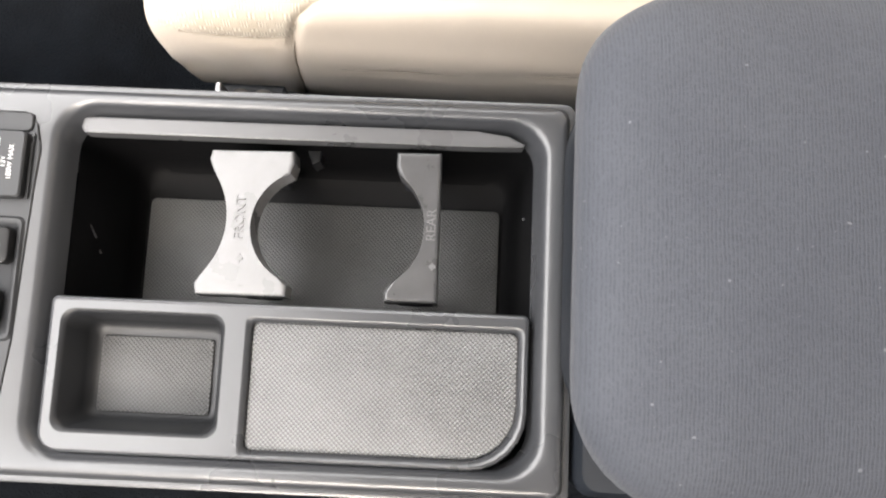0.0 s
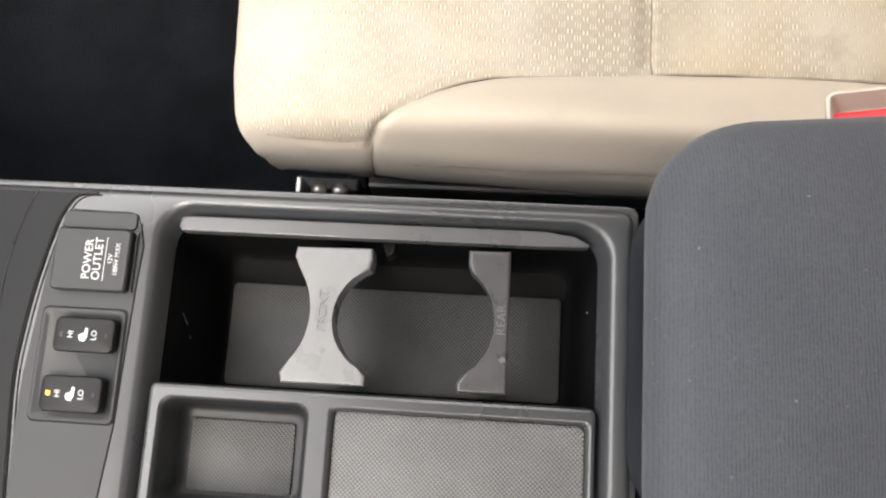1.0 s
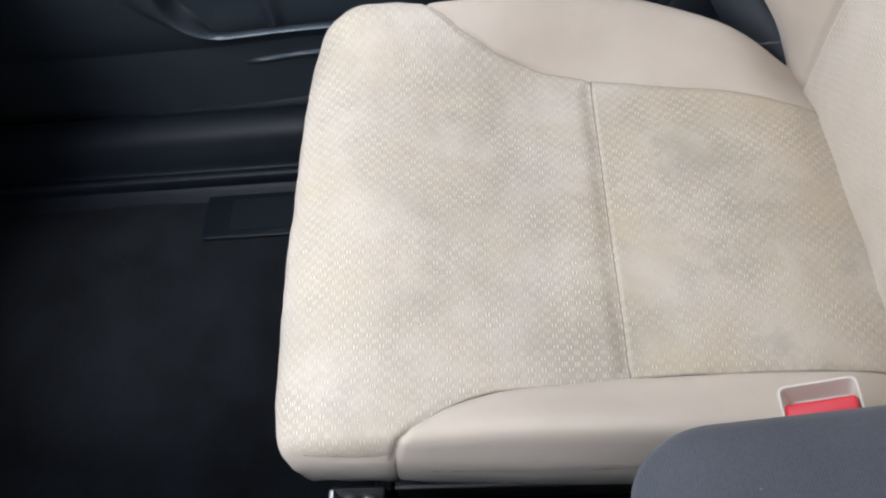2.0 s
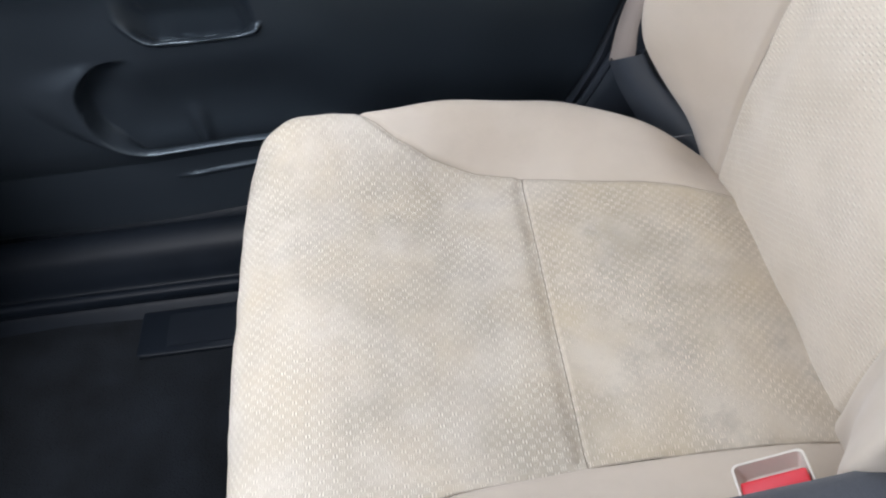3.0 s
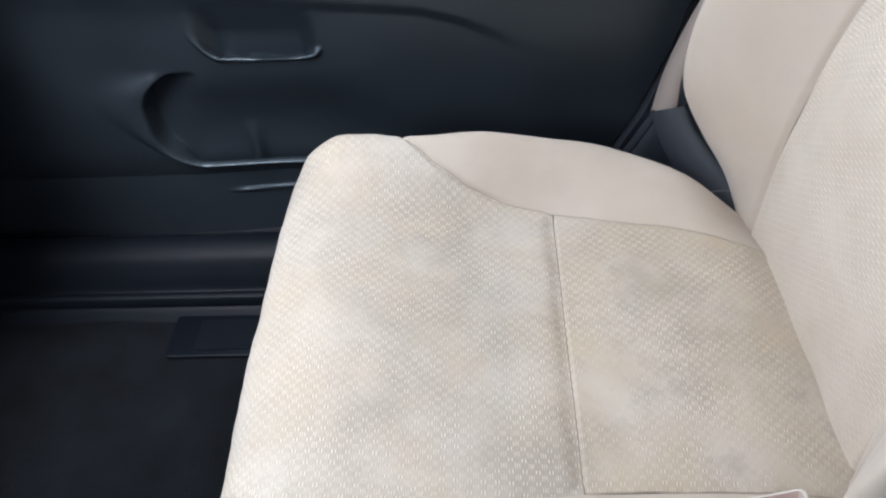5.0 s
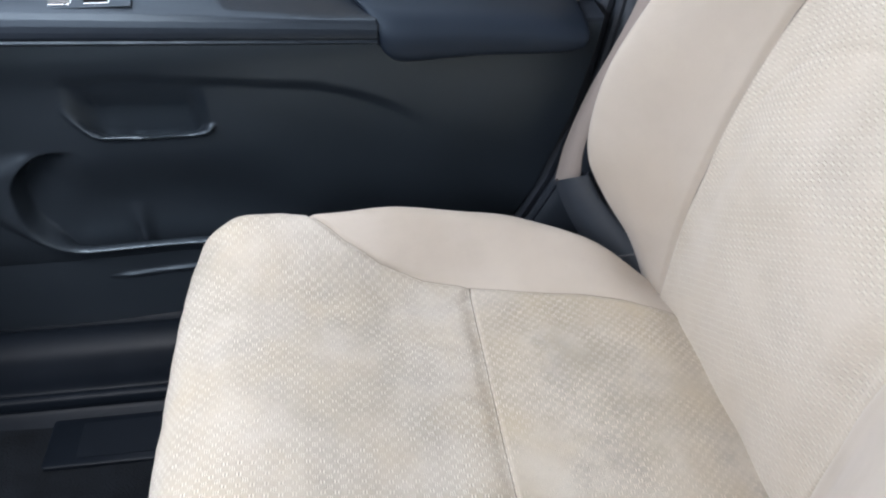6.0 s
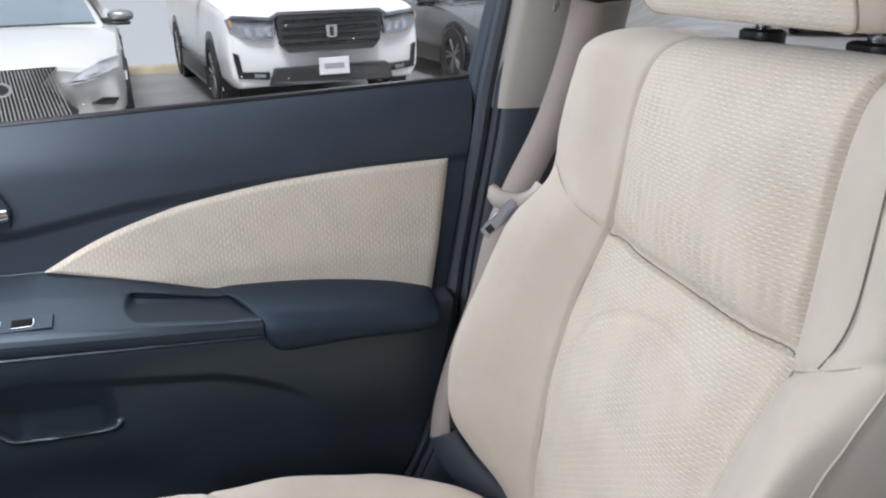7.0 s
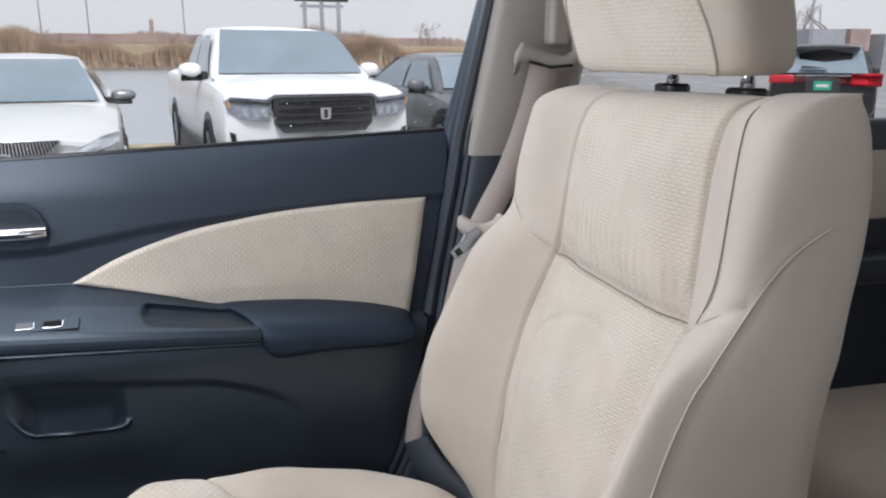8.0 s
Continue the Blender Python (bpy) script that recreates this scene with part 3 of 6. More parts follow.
    rim = np.array([r[np.argmin(np.abs(r[:, 2] - .2065) + (r[:, 1] > .120))] for r in rows])
    thread(smooth_line(rim) + np.array((0, -.0006, .0004)), cushion, None, .0006)
    # a dark cord in the cross seam stands in for the crease's shade
    thread(mid[cut] + np.array((.0004, 0, .0004)), cushion, seam_dark, .00065)
    thread(mid[right < 13.7, -1], cushion)
    me = sheet(mid[: cut + 1], cloth_cell, "front_panel", uv(mid[: cut + 1]))
    me.materials.append(cloth)
    for f in me.polygons:
        if f.center.y < .104 and f.center.z < .2075:
            f.material_index = 1
    part("front_panel", me, None, cushion, "patterned cloth, soiled, plain below its edge")
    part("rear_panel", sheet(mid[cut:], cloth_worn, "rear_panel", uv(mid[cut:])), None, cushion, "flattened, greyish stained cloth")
    part("bolster", sheet(near, cloth, "bolster", uv(near)), None, cushion, "plain smooth cloth")
    part("bolster", sheet(far, cloth, "bolster", uv(far)), None, cushion, "plain smooth cloth")


def seat_back(seat):
    # height, valley x, bolster x, inner bulge, half width, rear x
    levels = [(.150, .352, .350, .004, .225, .478), (.200, .353, .325, .002, .236, .482), (.250, .354, .292, .000, .246, .485), (.300, .357, .266, -.003, .251, .487), (.350, .364, .262, -.005, .253, .488),
              (.410, .377, .272, -.006, .253, .489), (.480, .399, .303, -.004, .252, .492), (.530, .420, .325, -.002, .251, .498), (.562, .433, .345, .000, .250, .505), (.605, .434, .392, -.006, .249, .509), (.660, .437, .402, -.008, .249, .514),
              (.705, .441, .408, -.006, .249, .513), (.742, .445, .413, -.003, .249, .506), (.764, .451, .420, .000, .248, .499), (.776, .462, .436, .000, .245, .492), (.782, .480, .462, .000, .240, .491), (.783, .500, .492, .000, .232, .496)]
    # the shoulder beside the door falls away more than the one beside the console
    # and the middle dips between them, under the head rest
    dip = lambda y, z: .013 * max(0, 1 - (abs(y) / .195) ** 3) * np.interp(z, [.715, .770], [0, 1])
    top_fall = lambda y, z: (.016 if y > 0 else .001) * (abs(y) / .25) ** 2 * np.interp(z, [.66, .74], [0, 1]) + dip(y, z)
    # the console side's bolster grows inwards towards the lap
    inner = lambda z: np.interp(z, [.15, .20, .30, .36, .45, .53, .57, .61, .70, .78], [-.144, -.143, -.140, -.132, -.133, -.137, -.139, -.141, -.142, -.148])
    net = np.zeros((len(levels), 15, 3))
    for i, (z, xs, xb, bulge, w, xr) in enumerate(levels):
        x1, x2 = xb + .80 * (xr - xb), xb + .40 * (xr - xb)
        prof = [(-w * .95, xr + .014), (-w * 1.0, x1 + .016), (-w * 1.01, x2), (-w * .965, xb + .010), (-w * .82, xs + .66 * (xb - xs)), (inner(z), xs), (-.085, xs + bulge), (0, xs + bulge),
                (.085, xs + bulge), (.150, xs), (w * .82, xs + .66 * (xb - xs)), (w * .965, xb + .010), (w * 1.01, x2), (w * 1.0, x1 + .016), (w * .95, xr + .014)]
        full = np.interp(z, [.52, .60, .69, .75], [0, .009, .009, 0])
        for j, (y, x) in enumerate(prof):
            y += full * (0, .4, 1, 1, 1, 1)[max(0, j - 9)]
            net[i, j] = (x, SEAT_Y + y, z - top_fall(y, z))
    k = 8
    us = np.unique(np.concatenate([np.linspace(0, 12, 190), np.linspace(12, 16, 90), np.linspace(k - .35, k + .35, 41)]))
    z_mid = spline(net[:, 7, 2], us)
    left = np.full_like(z_mid, 5.0)
    near, mid, far = zones(net, us, left, 9 + np.interp(z_mid, [.15, .23, .33, .50, .56, .60, .65, .70, .72, .75, .78], [.10, .08, .04, .10, .07, -.05, -.15, -.22, -.28, -.45, -.75]), (96, 220, 96))
    bump = np.minimum(side_gap(mid, True), side_gap(mid, False))
    wave = us[:, None] - k + 0.10 * (1 - (np.linspace(-1, 1, mid.shape[1])[None] ** 2)) + .02 + .05 * np.linspace(-1, 1, mid.shape[1])[None]
    d_cross = np.abs(wave) * .045
    # the upper panel rolls over the cross seam
    sewn_in = np.where(wave > 0, fold(d_cross, .0085, .0125), fold(d_cross, .0085, .0019)) * (1 - .72 * np.exp(-((bump / .007) ** 2)))
    deeper = lambda z: np.interp(z, [.54, .60], [1, 1.9])
    puff = fold(bump, .0045, .0036) * deeper(mid[..., 2]) + sewn_in + .003 * np.clip(bump / .05, 0, 1) ** .5
    puff += soft_noise(mid, 15, .0022, 2)
    # cloth gathered into small creases above the cross seam
    gather = np.exp(-(((us[:, None] - k - .75) / .6) ** 2)) * np.sin(mid[..., 1] * 2 * math.pi / .015 + 3 * mid[..., 2] + soft_noise(mid, 24, 4.0, 5))
    puff += gather * (.0007 + soft_noise(mid, 30, .0010, 8))
    for yc, zc, tall, wide, deep in ((.375, .620, .024, .050, .0012), (.375, .705, .022, .040, .0008)):
        ripple = np.exp(-(((mid[..., 2] - zc) / tall) ** 2)) * np.exp(-(((mid[..., 1] - yc) / wide) ** 2))
        puff += ripple * deep * np.sin(mid[..., 1] * 2 * math.pi / .0125 + 30 * mid[..., 2] + soft_noise(mid, 35, 2.5, 7))
    # the arched quilting line of the lower panel
    arch = np.hypot((mid[..., 1] - .30) / .145, (mid[..., 2] - .40) / .12) - 1
    puff += -.0026 * np.exp(-((arch * .13 / .0042) ** 2)) * np.clip((mid[..., 2] - .40) / .04, 0, 1)
    out = normals(mid) * np.sign(-normals(mid)[..., :1].mean())
    mid = mid + out * puff[..., None]
    cross = np.array([mid[i, j] for j, i in enumerate(np.argmin(np.abs(wave), axis=0))])
    seams, welts = [], []
    for g, start, seed in ((near, False, 3), (far, True, 6)):
        arc = side_gap(g, start)
        z = g[..., 2]
        p = fold(arc, .0040, .0042) * deeper(z) + soft_noise(g, 9, .002, seed)
        if seed == 3:
            p += .0060 * np.exp(-(((arc - .016) / .011) ** 2)) * (1 - step(z, .36, .52))
        x, ym = g[..., 0], np.where(seed == 3, g[..., 1], 2 * SEAT_Y - g[..., 1])
        # the seam that parts the shoulder from the lower bolster, rising outwards
        line = .560 + .62 * (.153 - ym)
        p += fold((z - line) * .85, .0036, .0048) * (ym > .058) * (x < .47)
        # the upright seam of the shoulder
        if seed == 3:
            p += np.where(z > line, fold(ym - np.interp(z, [.575, .59, .60, .63, .72, .78], [.135, .112, .100, .092, .098, .103]), .0024, .0034), 0) * (x < .50)
        # the welted edge of the side panel, climbing rearwards
        edge = np.interp(z, [.15, .25, .35, .41, .462, .507, .549, .571, .601, .625, .650, .665, .681, .688], [.36, .330, .310, .318, .337, .352, .370, .384, .407, .420, .432, .445, .470, .540])
        p += np.where((ym < .085) & (z < .688), .0009 * np.exp(-(((x - edge) / .0055) ** 2)) + fold(x - edge - .009, .0007, .005), 0)
        o = normals(g) * np.sign(-normals(g)[:, 40:56, :1].mean())
        g += o * p[..., None]
        # stitching along the shoulder, its crossing and the side panel's welt
        ys = np.interp(z[:, 0], [.575, .59, .60, .63, .72, .78], [.135, .112, .100, .092, .098, .103])
        frontal = np.where(x < .47, 0, 1)
        pick = lambda cost: np.array([g[i, j] for i, j in enumerate(np.argmin(cost, axis=1))])
        shoulder = smooth_line(pick(np.abs(ym - ys[:, None]) + frontal)[(z.mean(1) > .588) & (z.mean(1) < .772)])
        if seed == 3:
            stitched = shoulder
        rows = np.argmin(np.abs(z - line), axis=0)
        cols = [j for j in range(g.shape[1]) if ym[rows[j], j] > .058 and x[rows[j], j] < .46]
        seams.append(smooth_line(np.array([g[rows[j], j] for j in cols])))
        low = pick(np.abs(x - edge) + np.where(ym < .09, 0, 1))[(z.mean(1) < .655) & (z.mean(1) > .2)]
        climb = np.abs(z - np.interp(x, [.42, .432, .445, .470, .500, .540], [.625, .650, .665, .681, .686, .690])) + np.where((ym < .085) & (x > low[-1, 0]), 0, 1)
        rows = np.argmin(climb, axis=0)
        high = [g[rows[j], j] for j in range(g.shape[1]) if climb[rows[j], j] < .004]
        high = np.array(sorted(high, key=lambda q: q[0]))
        welts.append(smooth_line(np.concatenate([low, high]), 6))
    arc = side_gap(mid, True)
    over = arc - arc[:, mid.shape[1] // 2][:, None]
    uv = lambda g: np.stack([g[..., 1], g[..., 2] + .6 * g[..., 0]], 2)
    half = mid.shape[1] // 2
    uv_mid = np.stack([np.repeat((mid[:, half, 2] + .35 * mid[:, half, 0])[:, None], mid.shape[1], 1), over], 2)
    cut = int(np.argmin(np.abs(us - k)))
    rear = np.array([[(xr + .013, SEAT_Y + s * w * .95, z - top_fall(s * w * .95, z)) for s in np.linspace(-1, 1, 9)] for z, xs, xb, bu, w, xr in levels])
    rear[:, 1:-1, 0] += .012
    back = part("backrest", sheet(rear, cloth, "backrest"), None, seat)
    for q in seams:
        thread(q + np.array((-.0013, 0, 0)), back, None, .0008)
    # crease shade under the upper panel, drawn as a dark cord
    thread(cross[3:-3] + np.array((-.0004, 0, .0006)), back, seam_dark, .0008)
    for q in welts:
        thread(q, back, cloth, .0010, "welt")
        thread(q + np.array((.0013, 0, -.0005)), back, None, .0005)
    thread(stitched + np.array((-.0014, 0, 0)), back, seam_dark, .0007)
    part("lower_panel", sheet(mid[: cut + 1], cloth_back, "lower_panel", uv_mid[: cut + 1]), None, back, "patterned cloth")
    part("upper_panel", sheet(mid[cut:], cloth_back, "upper_panel", uv_mid[cut:]), None, back, "patterned cloth with gathered creases")
    part("bolster", sheet(near, cloth, "bolster", uv(near)), None, back, "plain smooth cloth")
    part("bolster", sheet(far, cloth, "bolster", uv(far)), None, back, "plain smooth cloth")


def headrest(seat):
    # height, front x, rear x, half width
    rows = [(.802, .500, .560, .095), (.797, .484, .584, .150), (.806, .472, .598, .174), (.840, .460, .594, .184), (.880, .448, .582, .187), (.930, .438, .568, .186), (.975, .440, .560, .177),
            (.997, .450, .552, .157), (1.005, .474, .536, .112)]
    n = 48
    loops = []
    for z, xf, xr, w in np.array(spline(np.array(rows), np.linspace(0, 8, 40))):
        z, xf, xr = z - .004, xf - .036, xr - .022
        cx, hx = (xf + xr) / 2, (xr - xf) / 2
        lp = []
        for k in range(n):
            # the sewn lines of the front panel lean together towards the top
            off = abs(k * 360 / n - 180)
            lean = np.interp(z, [.80, .83, .90, .98], [40, 36, 22, 17])
            a = math.radians(180 + math.copysign(off * lean / 37.5 if off < 37.5 else lean + (off - 37.5) * (180 - lean) / 142.5, k * 360 / n - 180))
            c, s = math.cos(a), math.sin(a)
            cc = math.copysign(abs(c) ** .55, c)
            lp.append((cx + hx * cc, SEAT_Y + w * (1 - .23 * (1 + cc)) * math.copysign(abs(s) ** .5, s), z))
        loops.append(lp)
    P = np.array([lp + lp[:1] for lp in loops])
    # cut into a patterned middle and plain sides, along the sewn lines
    uv = np.stack([P[..., 2], P[..., 1]], 2)
    head = part("headrest", box(.495, .555, SEAT_Y - .09, SEAT_Y + .09, .805, .985, .02, 3), cloth, seat)
    ang = np.linspace(0, 360, n + 1)
    front = (ang >= 142) & (ang <= 218)
    i0, i1 = np.where(front)[0][0], np.where(front)[0][-1]
    part("front_panel", sheet(P[:, i0: i1 + 1], cloth_back, "front_panel", uv[:, i0: i1 + 1]), None, head, "patterned cloth")
    for a, b in ((0, i0), (i1, n)):
        part("side_panel", sheet(P[:, a: b + 1], cloth, "side_panel", uv[:, a: b + 1]), None, head, "plain cloth")
    for i in (i0, i1):
        part("piping", tube(P[:, i] + np.array((-.0006, 0, 0)), .0013, cloth_dark, "piping"), None, head)
    for y in (.238, .372):
        post = part("post", cylinder((.530, y, .755), (.530, y, .83), .007), chrome, head, "bright chrome", True)
        part("collar", nested([rrect(.514, .546, y - .020, y + .020, .011, z) for z in (.757, .7775)] + [rrect(.517, .543, y - .017, y + .017, .009, .7800)], gloss_black, "collar", False, True), None, post, "black plastic")


def buckle():
    # the cream housing stands beside the seat, its mouth turned to the seat back and up
    m = pose(.2525, .084, .2535, -8, -23, 0)
    b = thing("seat_belt_buckle", "cream plastic seat belt buckle with a red release button", "seat belt buckle")
    out = [rrect(-.026, .026, -.015, .017, .005, z) for z in (-.12, .014)] + [rrect(-.0255, .0255, -.0145, .0165, .005, .0165), rrect(-.0238, .0238, -.0128, .0148, .004, .0168), rrect(-.0195, .0195, -.0120, .0100, .003, .0030)]
    me = nested(out, cream, "housing", False, True)
    me.transform(m)
    part("housing", me, None, b)
    bm = box(-.0225, .0225, -.0145, .0005, -.004, .0215, .0022, 3)
    bm.transform(m)
    part("release_button", bm, latch_red, b, "bright red plastic", True)
    bm = box(-.0125, .0125, .0012, .0055, .0030, .0056)
    bm.transform(m)
    part("slot", bm, gloss_black, b)


seat = thing("passenger_seat", "beige cloth front passenger seat, worn and lightly stained", "car seat", (0, 0, -.03))
seat.location = (0, 0, 0)
seat_cushion(seat)
seat_back(seat)
headrest(seat)
for y in (.115, .475):
    rail = part("slide_rail", box(-.094, .42, y - .018, y + .018, -.030, .012, .004), steel, seat, "bare steel rail")
    part("end_cap", box(-.112, -.092, y - .020, y + .020, -.030, .016, .004), black, rail)
bracket = part("front_bracket", box(-.128, -.078, .060, .072, .105, .134, .002), black, seat)
for x in (-.105, -.089):
    part("bolt", cylinder((x, .060, .148), (x, .052, .150), .006, n=12), steel, bracket, "bright zinc bolt head", True)
part("bracket_edge", box(-.119, -.115, .050, .062, .130, .165, .001), steel, bracket)
buckle()

# ---- centre console ----
TOP = 0.232


def console_unit():
    c = thing("center_console", "black plastic centre console with an open cup holder bin", "console", (0, 0, -.03))
    c.location = (0, 0, 0)
    o = lambda g, z, r=.007: rrect(-.420 - g, .118 + g, -.197 - g, .033 + g, r, z)
    i = lambda g, z, r=.022: rrect(-.188 + g, .102 - g, -.184 + g, .0215 - g, max(r - g * .4, .004), z)
    loops = [o(.004, -.030), o(.004, TOP - .030), o(.003, TOP - .016), o(.0015, TOP - .0075), o(-.0005, TOP - .0068), o(-.002, TOP - .0072), o(-.003, TOP - .0035), o(-.0045, TOP - .001), o(-.007, TOP, .010),
             i(-.003, TOP), i(-.0005, TOP - .0012), i(.0015, TOP - .004), i(.004, TOP - .014), i(.0055, TOP - .020)]
    part("surround", nested(loops, satin, "surround"), None, c, "satin black frame")
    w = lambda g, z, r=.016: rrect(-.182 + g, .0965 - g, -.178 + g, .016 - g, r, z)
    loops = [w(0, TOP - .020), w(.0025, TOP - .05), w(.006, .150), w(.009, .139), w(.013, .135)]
    # the bin's shade is in its near-black colour
    part("bin", nested(loops, well_black, "bin", False, True), None, c, "deep bin, its shade put into the colour")
    # the light ledge along the passenger side
    led = [(-.177, .0165), (.062, .0165), (.080, .0145), (.090, .0095), (.089, .0075), (.060, .0068), (-.176, .0062), (-.178, .009)]
    part("ledge", slab(led, .212, .2225, bevel=.0015), ledge_grey, c, "lighter satin ledge", False)
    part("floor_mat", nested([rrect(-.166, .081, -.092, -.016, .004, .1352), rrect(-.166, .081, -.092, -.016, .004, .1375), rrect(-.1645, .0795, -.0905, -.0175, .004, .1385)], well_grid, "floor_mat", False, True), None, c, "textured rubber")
    # scuffs on the bin wall
    for a, b, r in (((-.1785, -.046, .197), (-.1783, -.053, .188), .0006), ((-.1782, -.060, .182), (-.1781, -.062, .180), .0008), ((.0930, -.030, .195), (.0930, -.031, .194), .0008)):
        part("scuff", cylinder(a, b, r * .4, r, 6), satin, c)
    return c


def tray():
    t = thing("storage_tray", "black plastic storage tray with a small bin and a textured mat", "tray")
    r = (.004, .004, .012, .034)
    o = lambda g, z: rrect(-.1825 + g, .0955 - g, -.1815 + g, -.0925 - g, [max(q - g, .002) for q in r], z)
    z1 = .2262
    bin_o = lambda g, z: rrect(-.1735 + g, -.0815 - g, -.168 + g, -.1015 - g, .008, z)
    mat_o = lambda g, z: rrect(-.0665 + g, .0912 - g, -.1775 + g, -.1015 - g, [.004, .004, .004, .030], z)
    part("rim", nested([o(0, .200), o(0, z1 - .003), o(.0008, z1 - .0008), o(.0025, z1)], satin, "rim"), None, t)
    # the top face between the rim and the two hollows
    bm = bmesh.new()
    rings = []
    for lp in (o(.0025, z1), bin_o(-.002, z1), mat_o(-.0015, z1)):
        vs = [bm.verts.new(p) for p in lp]
        rings += [bm.edges.new((vs[k], vs[(k + 1) % len(vs)])) for k in range(len(vs))]
    bmesh.ops.triangle_fill(bm, use_beauty=True, use_dissolve=False, edges=rings)
    part("top", bm, satin, t)
    # walls darker than the tray's rim, to carry the hollow's shade
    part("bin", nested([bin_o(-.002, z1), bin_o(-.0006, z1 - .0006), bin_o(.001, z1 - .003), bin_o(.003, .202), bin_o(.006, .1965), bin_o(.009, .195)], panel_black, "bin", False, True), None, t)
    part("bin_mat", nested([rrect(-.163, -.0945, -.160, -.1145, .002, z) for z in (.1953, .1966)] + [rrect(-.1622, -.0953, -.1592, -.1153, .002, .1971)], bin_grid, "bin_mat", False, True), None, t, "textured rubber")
    part("mat_well", nested([mat_o(-.0015, z1), mat_o(-.0003, z1 - .0005), mat_o(.0008, z1 - .002), mat_o(.0015, .2195)], satin, "mat_well", False, True), None, t)
    part("mat", nested([mat_o(.0022, .2197), mat_o(.0022, .2208), mat_o(.003, .2214)], mat_grid, "mat", False, True), None, t, "textured rubber")


def arc3(a, b, c, n=12):
    """The circle's arc from a by way of b to c."""
    (ax, ay), (bx, by), (cx, cy) = a, b, c
    d = 2 * (ax * (by - cy) + bx * (cy - ay) + cx * (ay - by))
    ux = ((ax**2 + ay**2) * (by - cy) + (bx**2 + by**2) * (cy - ay) + (cx**2 + cy**2) * (ay - by)) / d
    uy = ((ax**2 + ay**2) * (cx - bx) + (bx**2 + by**2) * (ax - cx) + (cx**2 + cy**2) * (bx - ax)) / d
    r = math.hypot(ax - ux, ay - uy)
    w = [math.atan2(y - uy, x - ux) for x, y in (a, b, c)]
    for i in (1, 2):
        while w[i] - w[i - 1] > math.pi:
            w[i] -= 2 * math.pi
        while w[i] - w[i - 1] < -math.pi:
            w[i] += 2 * math.pi
    return [(ux + r * math.cos(q), uy + r * math.sin(q)) for q in np.linspace(w[0], w[2], n)]


def divider(word, outline, x_text, face):
    d = thing("cup_holder_divider", f"grey plastic cup holder divider marked {word}", "cup holder", group="cup holder dividers")
    part("plate", slab(outline, .1995, .2185, bevel=.0022, seg=3), face, d)
    ys = [p[1] for p in outline]
    for y in (min(ys) + .006, max(ys) - .006):
        xs = [p[0] for p in outline if abs(p[1] - y) < .012]
        part("side_lug", box((min(xs) + max(xs)) / 2 - .012, (min(xs) + max(xs)) / 2 + .012, y - .004, y + .004, .150, .204, .002), black, d)
    letters(word, .0082, pose(x_text, -.041, .2187, 0, 0, 90), mark_grey if face is satin_lit else mark_dark, d, "raised_word", .0005)
    a = [(0, 0), (.0028, -.0028), (.0013, -.0028), (.0010, -.0045), (-.0010, -.0045), (-.0010, -.0028), (-.0028, -.0028)]
    part("arrow", slab([(x_text - .001 - q, -.066 + p) for p, q in [(v[0], v[1]) for v in a]], .2183, .2190), mark_grey if face is satin_lit else mark_dark, d)


console = console_unit()
tray()
front_plate = [(-.099, 0.0), (-.0495, .001), (-.0487, -.006)] + arc3((-.0505, -.013), (-.0722, -.045), (-.0535, -.0765), 16) + [(-.0485, -.081), (-.0485, -.0875), (-.102, -.088), (-.1035, -.082)] \
    + arc3((-.1010, -.0775), (-.0868, -.047), (-.0970, -.013), 16) + [(-.100, -.006)]
rear_plate = [(.0135, .003), (.0405, .0035), (.0412, -.0875), (.010, -.088), (.0095, -.082)] + arc3((.0125, -.0775), (.0318, -.045), (.0155, -.011), 16) + [(.0135, -.006)]
# FRONT is coloured as brightly lit, REAR as less lit
divider("FRONT", front_plate[::-1], -.0785, satin_lit)
divider("REAR", rear_plate, .0362, satin_dim)
solid("cup_clip", slab([(-.050, .0135), (-.040, .0135), (-.041, .006), (-.046, .003)], .158, .176, bevel=.001), panel_black, "small dark plastic cup clip on the bin wall", "clip")


